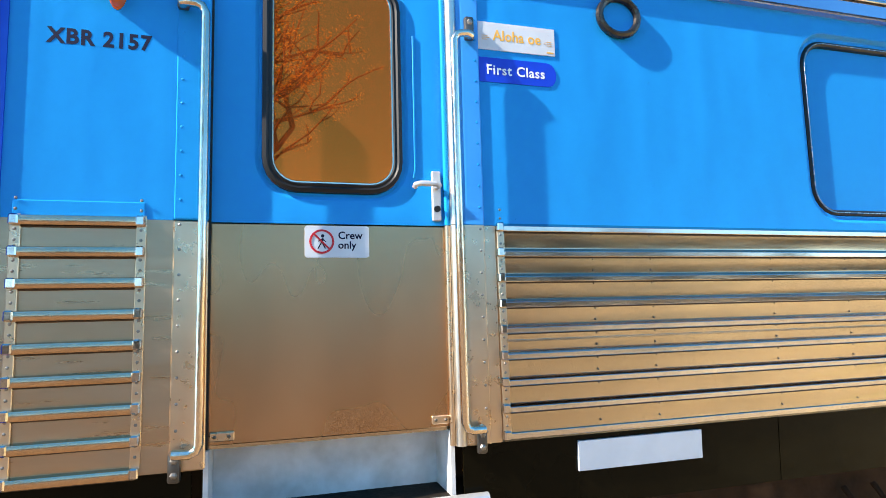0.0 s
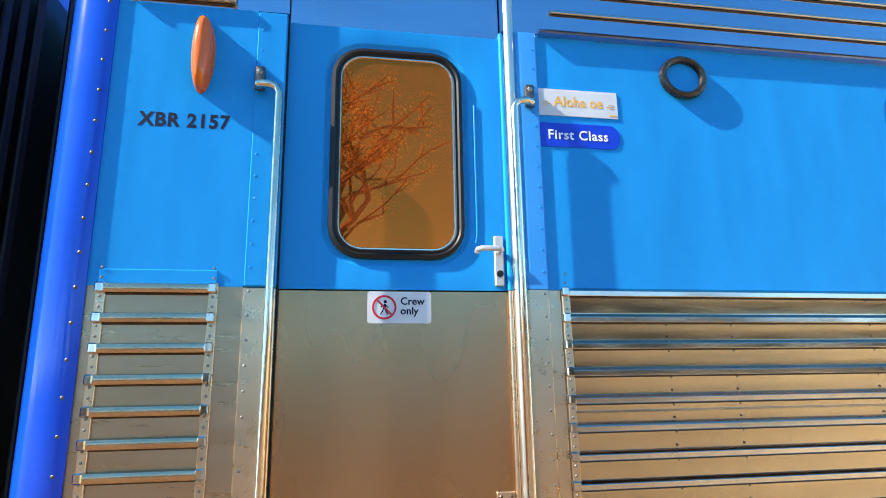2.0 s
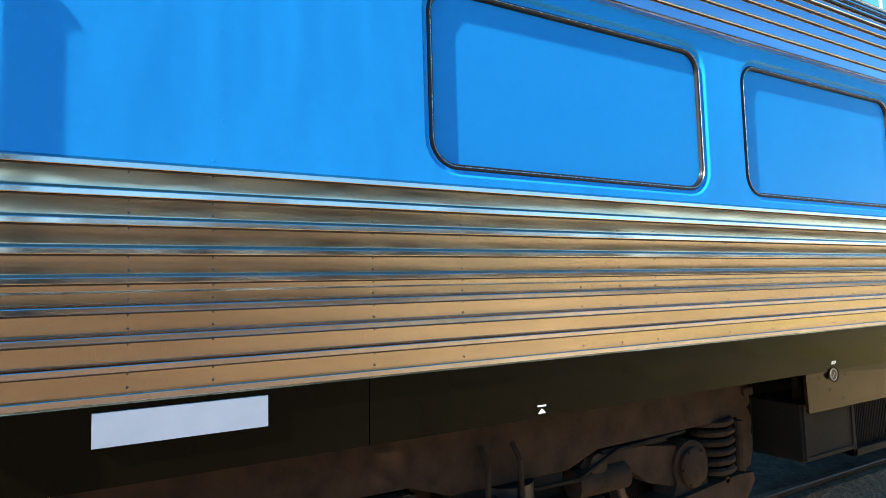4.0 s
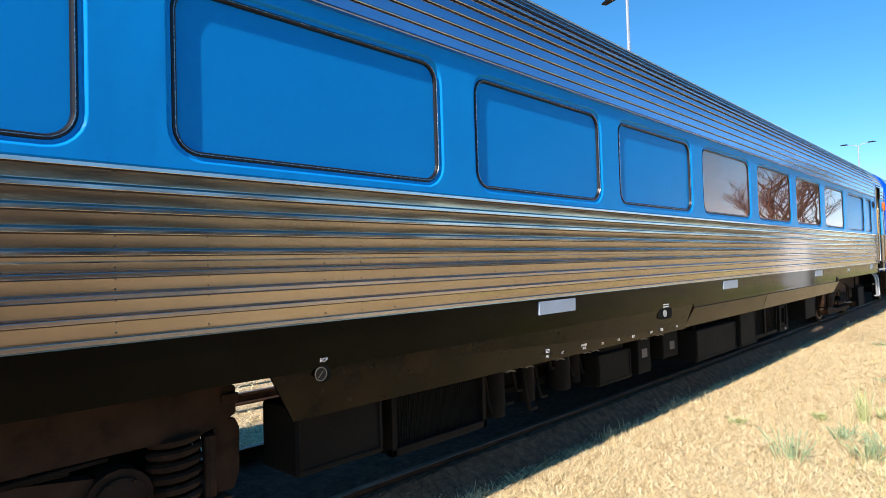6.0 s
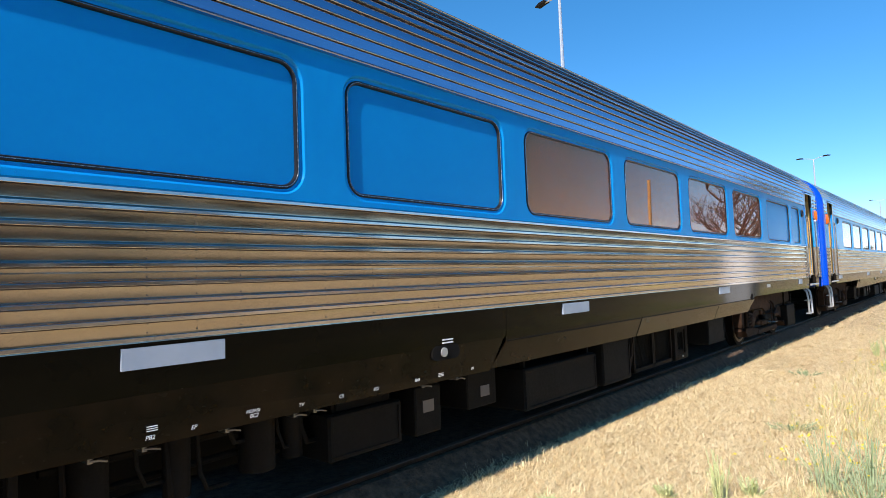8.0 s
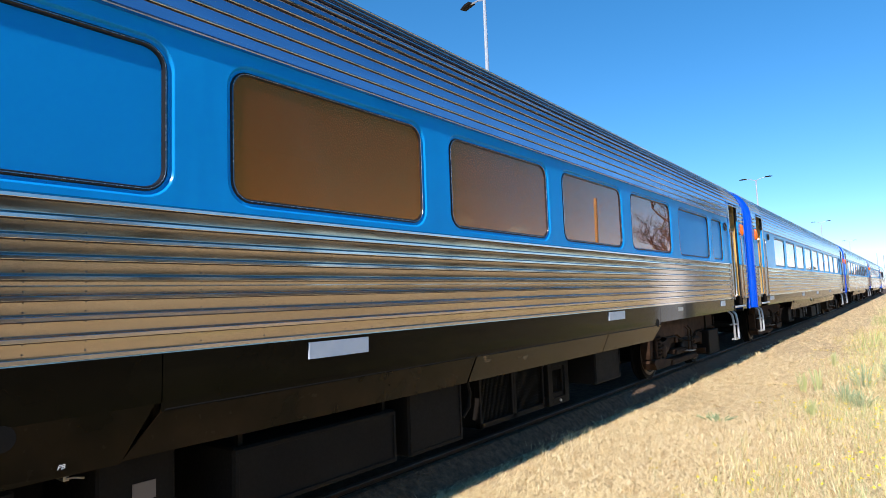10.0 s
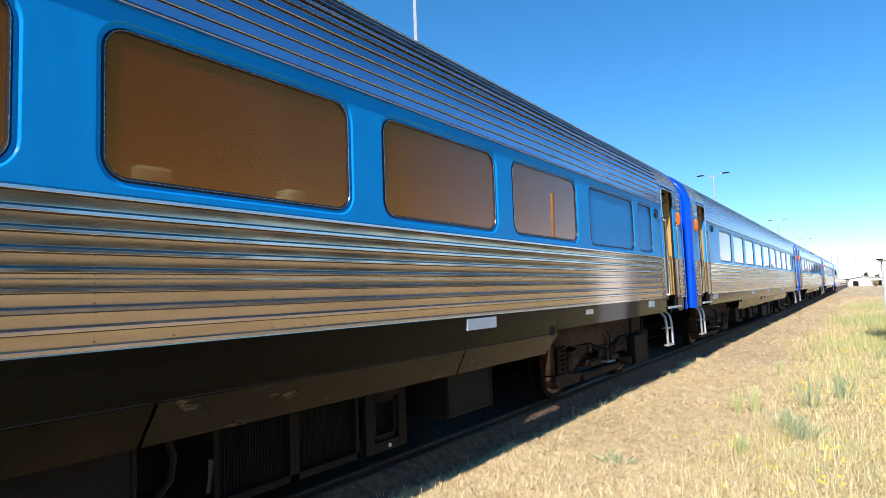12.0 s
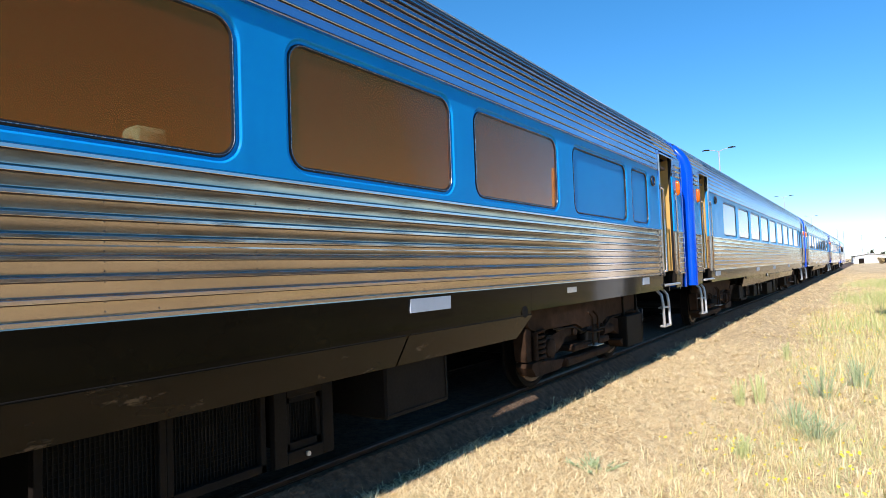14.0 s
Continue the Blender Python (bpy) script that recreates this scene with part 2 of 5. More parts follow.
def sweep(bm, loops, close=True, cap0=False, cap1=False):
    """Skin a row of vertex loops."""
    rings = [[bm.verts.new(p) for p in lp] for lp in loops]
    n = len(rings[0])
    for a, b in zip(rings, rings[1:]):
        for i in range(n if close else n - 1):
            j = (i + 1) % n
            bm.faces.new((a[i], a[j], b[j], b[i]))
    if cap0:
        bm.faces.new(rings[0])
    if cap1:
        bm.faces.new(rings[-1])
    return bm


def prism(bm, prof, x0, x1, close=True, caps=True):
    """Profile of (y, z) drawn along x."""
    return sweep(bm, [[(x, y, z) for y, z in prof] for x in (x0, x1)], close, caps and close, caps and close)


def plate(bm, outline, y0, y1):
    """Outline of (x, z), from depth y0 to y1."""
    return sweep(bm, [[(x, y, z) for x, z in outline] for y in (y0, y1)], True, True, True)


def rr(x0, x1, z0, z1, r, n=6):
    """Rounded rectangle as (x, z), counter-clockwise from the right side."""
    out = []
    for cx, cz, a0 in ((x1 - r, z1 - r, 0), (x0 + r, z1 - r, 90), (x0 + r, z0 + r, 180), (x1 - r, z0 + r, 270)):
        for i in range(n + 1):
            a = radians(a0 + 90 * i / n)
            out.append((cx + r * math.cos(a), cz + r * math.sin(a)))
    return out


def tube(bm, pts, r, n=10):
    """A round bar through the points."""
    pts = [Vector(p) for p in pts]
    loops = []
    up = Vector((0.31, 0.83, 0.47)).normalized()
    for i, p in enumerate(pts):
        d = (pts[min(i + 1, len(pts) - 1)] - pts[max(i - 1, 0)]).normalized()
        u = (up - d * up.dot(d)).normalized()
        w = d.cross(u)
        loops.append([p + (u * math.cos(2 * math.pi * k / n) + w * math.sin(2 * math.pi * k / n)) * r for k in range(n)])
    return sweep(bm, loops, True, True, True)


def disc(bm, x, y0, y1, z, r, n=20):
    o = [(x + r * math.cos(2 * math.pi * k / n), z + r * math.sin(2 * math.pi * k / n)) for k in range(n)]
    return plate(bm, o, y0, y1)


def holed(bm, x0, x1, z0, z1, hole, depth=0.028, lip=0.034, y=0.0):
    """A wall cell round a rounded hole, dished towards the hole."""
    hx0, hx1, hz0, hz1, r = hole
    cx, cz = (hx0 + hx1) / 2, (hz0 + hz1) / 2
    loops = []
    n = 6
    for off, dy in ((lip, 0.0), (lip * 0.9, depth * 0.06), (lip * 0.58, depth * 0.55), (lip * 0.5, depth * 0.6), (lip * 0.1, depth * 0.62), (0.0, depth), (0.0, depth + 0.03)):
        loops.append([(px, y + dy, pz) for px, pz in rr(hx0 - off, hx1 + off, hz0 - off, hz1 + off, r + off, n)])
    outer = []
    for px, _, pz in loops[0]:
        dx, dz = px - cx, pz - cz
        k = min(((x1 - cx) if dx > 0 else (cx - x0)) / max(abs(dx), 1e-6), ((z1 - cz) if dz > 0 else (cz - z0)) / max(abs(dz), 1e-6))
        outer.append([cx + dx * k, y, cz + dz * k])
    for want in ((x0, z0), (x0, z1), (x1, z0), (x1, z1)):
        near = min(outer, key=lambda q: (q[0] - want[0]) ** 2 + (q[2] - want[1]) ** 2)
        near[0], near[2] = want
    return sweep(bm, [outer] + loops)


# ---- cars ----
MID = 11.44
PITCH = 0.0865
WINS = [(2.40 + 2.012 * i, 4.05 + 2.012 * i, 2.212, 2.966, 0.12) for i in range(8)]
WINS += [(18.58, 20.39, 2.205, 2.966, 0.12), (20.65, 21.38, 2.205, 2.966, 0.10)]
BOGIE_X = 3.0


def roof_profile():
    pts = [(0.0, 3.08), (0.0, 3.16), (0.0, 3.24)]
    n = 2.35
    for i in range(1, 41):
        a = math.pi / 2 * i / 40
        pts.append((1.45 - 1.45 * math.cos(a) ** (2 / n), 3.24 + 0.93 * math.sin(a) ** (2 / n)))
    return pts


ROOF = roof_profile()


def along_roof(step, count):
    out, want, run = [], 0.0, 0.0
    for (y0, z0), (y1, z1) in zip(ROOF, ROOF[1:]):
        d = math.hypot(y1 - y0, z1 - z0)
        while want <= run + d and len(out) < count:
            k = (want - run) / d
            out.append((y0 + (y1 - y0) * k, z0 + (z1 - z0) * k, math.degrees(math.atan2(y1 - y0, z1 - z0))))
            want += step
        run += d
    return out


def rib_mesh(x0, x1):
    prof = [(0.004, -0.0165), (-0.0115, -0.0155), (-0.0135, -0.0135), (-0.0138, 0.001), (-0.0125, 0.0035), (0.0, 0.0125), (0.004, 0.0135)]
    return prism(bmesh.new(), prof, x0, x1)


def dome(bm, x, y, z, r, h):
    rings = [[(x + r * q * math.cos(k), y - h * d, z + r * q * math.sin(k)) for k in [math.pi / 3 * i for i in range(6)]] for q, d in ((1, 0), (0.7, 0.7), (0.2, 1.0))]
    return sweep(bm, rings, True, False, True)


def lettering(name, text, size, x, y, z, mat, parent, bold=0.0, squeeze=1.0, align="LEFT", slope=0.0, spacing=1.0):
    cu = bpy.data.curves.new(name, "FONT")
    cu.body, cu.size, cu.offset, cu.extrude, cu.resolution_u, cu.align_x = text, size, bold * 0.7, 0.0003, 3, align
    cu.shear, cu.space_character = slope, spacing
    tmp = bpy.data.objects.new(name, cu)
    me = bpy.data.meshes.new_from_object(tmp)
    bpy.data.objects.remove(tmp)
    me.materials.append(mat)
    ob = new(name, me)
    ob.parent = parent
    ob.matrix_basis = pose(x, y, z, 90) @ Matrix.Diagonal((squeeze, 1, 1, 1))
    return ob


def coil(bm, x, y, z0, z1, r, wire, turns):
    pts = [(x + r * math.cos(a), y + r * math.sin(a), z0 + (z1 - z0) * i / (turns * 12)) for i in range(turns * 12 + 1) for a in [2 * math.pi * i / 12]]
    return tube(bm, pts, wire, 6)


def hoop(bm, xs, sign, base):
    """Rounded end fairing: a moulding of (x, inset) carried round the body's outline."""
    path = [(0.0, 1.17), (0.0, 1.8), (0.0, 2.5)] + ROOF + [(2.9 - y, z) for y, z in reversed(ROOF[:-1])] + [(2.9, 1.17)]
    loops = []
    for i, (y, z) in enumerate(path):
        a, b = path[max(i - 1, 0)], path[min(i + 1, len(path) - 1)]
        d = Vector((b[0] - a[0], b[1] - a[1])).normalized()
        n = Vector((d.y, -d.x))
        loops.append([(base + sign * x, y + n.x * o, z + n.y * o) for x, o in xs])
    return sweep(bm, loops, False)


def build_bogie(car, x):
    ends = [(x - 1.86, 1.10), (x - 1.80, 1.13), (x + 1.80, 1.13), (x + 1.86, 1.10), (x + 1.86, 0.96), (x + 1.80, 0.93), (x + 1.68, 0.885), (x + 0.55, 0.885), (x + 0.35, 0.80), (x - 0.35, 0.80), (x - 0.55, 0.885), (x - 1.68, 0.885), (x - 1.80, 0.93), (x - 1.86, 0.96)]
    bm = plate(bmesh.new(), ends, 0.38, 0.52)
    bmesh.ops.bevel(bm, geom=list(bm.edges), offset=0.008, segments=1, affect="EDGES")
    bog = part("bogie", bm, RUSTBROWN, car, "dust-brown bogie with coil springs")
    part("bolster", boxed(x - 0.35, x + 0.35, 0.4, 2.5, 0.72, 1.0, bevel=0.03), UNDER, bog)
    for s in (-1, 1):
        ax = x + s * 1.3
        for y in (0.64, 2.14):
            bm = bmesh.new()
            prof = [(0.0, 0.12), (-0.02, 0.36), (0.0, 0.40), (-0.005, 0.455), (0.095, 0.45), (0.11, 0.478), (0.135, 0.478), (0.135, 0.36), (0.12, 0.12)]
            if y > 1:
                prof = [(0.12 - a, r) for a, r in prof]
            loops = [[(ax + r * math.cos(2 * math.pi * k / 32), y + a, 0.655 + r * math.sin(2 * math.pi * k / 32)) for k in range(32)] for a, r in prof]
            sweep(bm, loops, True, True, True)
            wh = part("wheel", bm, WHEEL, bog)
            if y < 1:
                # paler ring paints in the sunlit crescent on the wheel face
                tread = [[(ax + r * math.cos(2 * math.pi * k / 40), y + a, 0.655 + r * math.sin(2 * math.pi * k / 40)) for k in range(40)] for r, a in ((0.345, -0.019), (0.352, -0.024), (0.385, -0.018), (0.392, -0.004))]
                part("wheel_ring", sweep(bmesh.new(), tread), RAILTOP, wh, "paler ring for the sunlit crescent on the wheel")
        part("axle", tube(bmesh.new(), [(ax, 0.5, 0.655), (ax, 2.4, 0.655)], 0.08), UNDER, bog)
        # axle box with a domed cover and a swinging arm towards the middle
        hull = [(ax + 0.15 * math.cos(k), 0.66 + 0.15 * math.sin(k)) for k in [math.radians(-30 + 20 * i) for i in range(13)]] + [(ax - 0.17, 0.50), (ax + 0.15, 0.50)]
        bm = plate(bmesh.new(), hull, 0.40, 0.56)
        part("axle_box", bm, RUSTBROWN, bog)
        rings = [[(ax + r * math.cos(2 * math.pi * k / 20), y, 0.66 + r * math.sin(2 * math.pi * k / 20)) for k in range(20)] for r, y in ((0.115, 0.4), (0.115, 0.375), (0.095, 0.362), (0.05, 0.352))]
        cover = part("axle_box_cover", sweep(bmesh.new(), rings, True, True, True), RUSTBROWN, bog)
        for k in range(6):
            part("cover_bolt", disc(bmesh.new(), ax + 0.104 * math.cos(k * 1.047), 0.36, 0.376, 0.66 + 0.104 * math.sin(k * 1.047), 0.009, 6), RUSTBROWN, cover)
        arm = [(ax - s * 0.10, 0.79), (ax - s * 0.45, 0.84), (ax - s * 0.80, 0.83), (ax - s * 0.84, 0.79), (ax - s * 0.80, 0.75), (ax - s * 0.52, 0.74), (ax - s * 0.34, 0.62), (ax - s * 0.12, 0.56)]
        part("swing_arm", plate(bmesh.new(), arm if s < 0 else arm[::-1], 0.42, 0.52), RUSTBROWN, bog)
        part("arm_pivot", disc(bmesh.new(), ax - s * 0.74, 0.385, 0.53, 0.79, 0.06, 14), RUSTBROWN, bog)
        part("arm_rib", boxed(min(ax - s * 0.2, ax - s * 0.7), max(ax - s * 0.2, ax - s * 0.7), 0.395, 0.43, 0.835, 0.86, bevel=0.005), UNDER, bog)
        # one tall coil outboard of each axle, on a seat that carries it
        part("spring", coil(bmesh.new(), ax + s * 0.27, 0.46, 0.56, 0.90, 0.115, 0.021, 6), RUSTBROWN, bog)
        part("spring_cup", disc(bmesh.new(), ax + s * 0.27, 0.36, 0.56, 0.545, 0.02, 10), RUSTBROWN, bog)
        seat_out = [(ax - s * 0.3, 0.50), (ax + s * 0.38, 0.56), (ax + s * 0.52, 0.55), (ax + s * 0.53, 0.50), (ax + s * 0.44, 0.40), (ax - s * 0.2, 0.40)]
        part("spring_beam", plate(bmesh.new(), seat_out if s < 0 else seat_out[::-1], 0.36, 0.56), RUSTBROWN, bog)
        post = [(ax + s * 0.44, 0.93), (ax + s * 0.56, 0.93), (ax + s * 0.585, 0.88), (ax + s * 0.58, 0.66), (ax + s * 0.55, 0.57), (ax + s * 0.46, 0.57)]
        bm = plate(bmesh.new(), post if s < 0 else post[::-1], 0.40, 0.55)
        part("guard_post", bm, RUSTBROWN, bog)
        part("damper", tube(bmesh.new(), [(ax + s * 0.41, 0.37, 0.58), (ax + s * 0.41, 0.37, 0.60), (ax + s * 0.41, 0.37, 0.86), (ax + s * 0.41, 0.37, 0.88)], 0.03, 10), RUSTBROWN, bog)
        part("lifting_lug", boxed(ax + s * 0.52 - 0.045, ax + s * 0.52 + 0.045, 0.358, 0.379, 1.02, 1.07, bevel=0.006), RUSTBROWN, bog)
    part("far_side_frame", boxed(x - 1.85, x + 1.85, 2.42, 2.56, 0.97, 1.16, bevel=0.02), RUSTBROWN, bog)
    # dark plate and block, added to shut out the lit ground behind
    part("far_dark_plate", plate(bmesh.new(), [(x - 1.75, 0.97), (x + 1.75, 0.97), (x + 1.6, 0.16), (x - 1.6, 0.16)], 2.36, 2.4), DARKCORE, bog)
    part("dark_block", boxed(x - 0.95, x + 0.95, 0.85, 2.05, 0.42, 0.98, bevel=0.05), DARKCORE, bog)
    part("side_plate", plate(bmesh.new(), [(x - 0.85, 0.97), (x + 0.85, 0.97), (x + 0.6, 0.62), (x + 0.35, 0.52), (x - 0.35, 0.52), (x - 0.6, 0.62)], 0.56, 0.6), RUSTBROWN, bog)
    part("air_spring", tube(bmesh.new(), [(x, 0.46, 0.62), (x, 0.46, 0.65), (x, 0.46, 0.77), (x, 0.46, 0.80)], 0.15, 18), BLACK, bog)
    part("spring_plank", boxed(x - 0.62, x + 0.62, 0.38, 0.62, 0.53, 0.62, bevel=0.02), RUSTBROWN, bog)
    part("brake_cylinder", tube(bmesh.new(), [(x + 0.42, 0.44, 0.70), (x + 0.46, 0.44, 0.70), (x + 0.74, 0.44, 0.70), (x + 0.78, 0.44, 0.70)], 0.075, 14), RUSTBROWN, bog)
    part("brake_pipe", tube(bmesh.new(), [(x - 1.2, 0.40, 0.87), (x - 0.6, 0.39, 0.84), (x - 0.35, 0.37, 0.76), (x + 0.4, 0.37, 0.75), (x + 0.7, 0.39, 0.85), (x + 1.25, 0.40, 0.87)], 0.012, 6), UNDER, bog)
    part("track_brake", boxed(x - 0.75, x + 0.75, 0.42, 0.6, 0.36, 0.46, bevel=0.02), RUSTBROWN, bog)
    bm = bmesh.new()
    for dx in (-0.09, 0.09):
        tube(bm, [(x - 0.1 + dx, 0.36, 1.0), (x - 0.1 + dx, 0.30, 0.93), (x - 0.1 + dx * 1.1, 0.30, 0.57)], 0.014, 8)
    box(bm, x - 0.22, x + 0.02, 0.24, 0.36, 0.735, 0.75, bevel=0.003)
    part("footstep", bm, RUSTBROWN, bog)
    part("tread_plate", boxed(x - 0.22, x + 0.02, 0.24, 0.37, 0.56, 0.573, bevel=0.003), GALV, bog)
    return bog


def step_stirrup(car, x):
    bm = bmesh.new()
    for dx in (-0.17, 0.17):
        tube(bm, [(x + dx, 0.2, 1.16), (x + dx, 0.13, 1.08), (x + dx, 0.11, 0.95), (x + dx, 0.1, 0.6), (x + dx * 0.96, 0.1, 0.575)], 0.022, 10)
    box(bm, x - 0.19, x + 0.19, 0.08, 0.17, 0.555, 0.59, bevel=0.008)
    box(bm, x - 0.17, x + 0.17, 0.1, 0.19, 0.86, 0.885, bevel=0.006)
    part("step_stirrup", bm, GALV, car, "galvanised boarding steps under the door")


def grille(car, x0, x1, z0, z1, y=0.4):
    bm = bmesh.new()
    for a, b, c, d in ((x0, x1, z0, z0 + 0.05), (x0, x1, z1 - 0.04, z1), (x0, x0 + 0.04, z0, z1), (x1 - 0.04, x1, z0, z1)):
        box(bm, a, b, y, y + 0.06, c, d, bevel=0.004)
    gr = part("grille_frame", bm, BOXPAINT, car)
    bm = bmesh.new()
    n = int((x1 - x0 - 0.08) / 0.022)
    for i in range(n):
        xx = x0 + 0.045 + i * (x1 - x0 - 0.09) / max(n - 1, 1)
        box(bm, xx - 0.003, xx + 0.003, y + 0.03, y + 0.036, z0 + 0.05, z1 - 0.04)
    for i in range(int((z1 - z0) / 0.03)):
        zz = z0 + 0.06 + i * 0.03
        if zz < z1 - 0.05:
            box(bm, x0 + 0.04, x1 - 0.04, y + 0.037, y + 0.042, zz - 0.002, zz + 0.002)
    tagged(part("mesh_screen", bm, DARKSCREEN, gr), kind="stuff")
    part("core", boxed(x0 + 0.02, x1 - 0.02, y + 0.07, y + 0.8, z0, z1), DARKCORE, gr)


def build_car(ox, glazed, near=False):
    car = new("passenger_car")
    car.location = (ox, 0, 0)

    def m(x):
        return 2 * MID - x

    z0, z1 = 2.14, 3.085
    cuts = [2.2] + [(a[1] + b[0]) / 2 for a, b in zip(WINS, WINS[1:])] + [21.52]
    for w, a, b in zip(WINS, cuts, cuts[1:]):
        part("side_panel", holed(bmesh.new(), a, b, z0, z1, w), BLUE, car, "", 17)
    for a, b in ((0.94, 2.2), (21.52, m(0.94)), (-0.47, -0.03), (m(-0.03), m(-0.47))):
        part("side_panel", plate(bmesh.new(), [(a, z0), (b, z0), (b, z1), (a, z1)], 0.0, 0.03), BLUE, car)
    face = [(0.0305, 1.42), (0.002, 1.42)]
    for i in range(9):
        zb, zt = 1.443 + PITCH * i + 0.008, 1.443 + PITCH * (i + 1) - 0.014
        if i < 8:
            face += [(0.0006 + 0.0046 * (1 - u / 7) + 0.0008 * (1 - (2 * u / 7 - 1) ** 2), zb + (zt - zb) * u / 7) for u in range(8)]
    face += [(0.002, 2.139), (0.0305, 2.139)]
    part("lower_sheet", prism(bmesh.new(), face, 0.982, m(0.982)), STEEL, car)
    for a, b in ((0.94, 0.981), (m(0.981), m(0.94))):
        part("end_sheet", boxed(a, b, 0.002, 0.03, 1.42, 2.139), STEELPOST, car)
    for a, b in ((-0.47, -0.03), (m(-0.03), m(-0.47))):
        part("lower_sheet", boxed(a, b, 0.002, 0.03, 1.42, 2.14), SATIN, car)
    full = ROOF + [(2.9 - y, z) for y, z in reversed(ROOF[:-1])]
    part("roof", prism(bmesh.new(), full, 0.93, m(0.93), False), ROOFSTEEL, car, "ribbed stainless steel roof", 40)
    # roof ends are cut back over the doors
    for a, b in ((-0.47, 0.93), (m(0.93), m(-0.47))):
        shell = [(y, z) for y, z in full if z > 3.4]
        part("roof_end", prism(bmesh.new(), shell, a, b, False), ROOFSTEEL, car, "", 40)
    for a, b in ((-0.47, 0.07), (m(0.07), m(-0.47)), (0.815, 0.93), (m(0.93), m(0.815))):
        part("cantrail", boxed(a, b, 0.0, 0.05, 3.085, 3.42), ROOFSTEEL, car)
    # ribs
    rib = part("rib", rib_mesh(1.0, m(1.0)), RIBSTEEL, car, "", 20)
    low = prism(bmesh.new(), [(0.004, -0.0165), (-0.004, -0.016), (-0.0055, -0.0145), (-0.0055, 0.002), (-0.005, 0.0032), (0.004, 0.005)], 1.0, m(1.0))
    part("lowest_rib", low, RIBSTEEL, car, "", 20).matrix_basis = pose(0, 0, 1.443)
    rib.matrix_basis = pose(0, 0, 1.443 + PITCH)
    # thin dark strip stands in for the shade below each rib
    rib_shade = part("shade_line", prism(bmesh.new(), [(0.003, -0.0205), (-0.003, -0.0205), (-0.006, -0.0175), (-0.002, -0.0145), (0.003, -0.0145)], 1.006, m(1.006)), RIBSHADE, rib, "dark strip for the shade line under the rib")
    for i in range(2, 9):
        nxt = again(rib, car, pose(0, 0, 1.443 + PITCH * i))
        again(rib_shade, nxt, Matrix())
    slim = prism(bmesh.new(), [(0.004, -0.009), (-0.011, -0.008), (-0.013, -0.005), (-0.013, 0.002), (-0.011, 0.005), (0.004, 0.011)], 1.0, m(1.0))
    slim = part("roof_rib", slim, RIBSTEEL, car, "", 20)
    line = part("shade_line", prism(bmesh.new(), [(0.003, -0.0125), (-0.002, -0.0125), (-0.005, -0.0105), (-0.001, -0.0085), (0.003, -0.0085)], 1.006, m(1.006)), RIBSHADE, slim)
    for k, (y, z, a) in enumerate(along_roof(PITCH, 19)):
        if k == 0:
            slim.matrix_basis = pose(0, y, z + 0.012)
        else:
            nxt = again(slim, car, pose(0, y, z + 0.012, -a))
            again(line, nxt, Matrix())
    crown = prism(bmesh.new(), [(0.004, -0.009), (-0.011, -0.008), (-0.013, -0.005), (-0.013, 0.002), (-0.011, 0.005), (0.004, 0.011)], -0.46, 0.99)
    crown = part("end_roof_rib", crown, RIBSTEEL, car, "", 20)
    ends = [q for q in along_roof(PITCH, 19) if q[1] > 3.42]
    for k, (y, z, a) in enumerate(ends):
        if k == 0:
            crown.matrix_basis = pose(0, y, z + 0.012, -a)
        else:
            again(crown, car, pose(0, y, z + 0.012, -a))
        again(crown, car, pose(m(0.99) + 0.46, y, z + 0.012, -a))
    part("eave_lip", prism(bmesh.new(), [(0.004, 3.072), (-0.024, 3.078), (-0.026, 3.084), (-0.016, 3.098), (0.004, 3.1)], 0.95, m(0.95)), ROOFSTEEL, car)
    # thin seam bead between two of the lower ribs
    part("seam_bead", prism(bmesh.new(), [(0.003, -0.004), (-0.003, -0.003), (-0.003, 0.003), (0.003, 0.004)], 1.01, m(1.01)), RIBSTEEL, car).matrix_basis = pose(0, 0, 1.748)
    strip = part("end_strip", boxed(0.985, 1.012, -0.006, 0.01, 1.43, 2.15, bevel=0.002), STEELPOST, car)
    again(strip, car, pose(m(1.0) - 1.0, 0, 0))
    cap = part("rib_cap", boxed(0.982, 1.006, -0.024, 0.0, -0.016, 0.014, bevel=0.004), RIBSTEEL, car)
    cap.matrix_basis = pose(0, 0, 1.443)
    for i in range(1, 9):
        again(cap, car, pose(0, 0, 1.443 + PITCH * i))
    for i in range(9):
        again(cap, car, pose(m(1.0) - 1.0, 0, 1.443 + PITCH * i))
    # short ribs on the end panels
    block = [(0.004, -0.0165), (-0.017, -0.0155), (-0.019, -0.0125), (-0.0195, 0.0065), (-0.017, 0.0105), (-0.008, 0.0135), (0.004, 0.0145)]
    short = part("short_rib", prism(bmesh.new(), block, -0.43, -0.115), SHORTRIB, car)
    shade = part("shade_line", prism(bmesh.new(), [(0.003, -0.021), (-0.003, -0.021), (-0.006, -0.018), (-0.002, -0.0145), (0.003, -0.0145)], -0.43, -0.115), RIBSHADE, short)
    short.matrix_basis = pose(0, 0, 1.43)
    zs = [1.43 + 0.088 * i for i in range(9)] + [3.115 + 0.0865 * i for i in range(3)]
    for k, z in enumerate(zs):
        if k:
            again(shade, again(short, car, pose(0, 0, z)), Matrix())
        again(short, car, pose(m(-0.115) + 0.43, 0, z))
        for x in (-0.43, -0.115, m(-0.43), m(-0.115)):
            again(cap, car, pose(x - 0.994, 0, z))
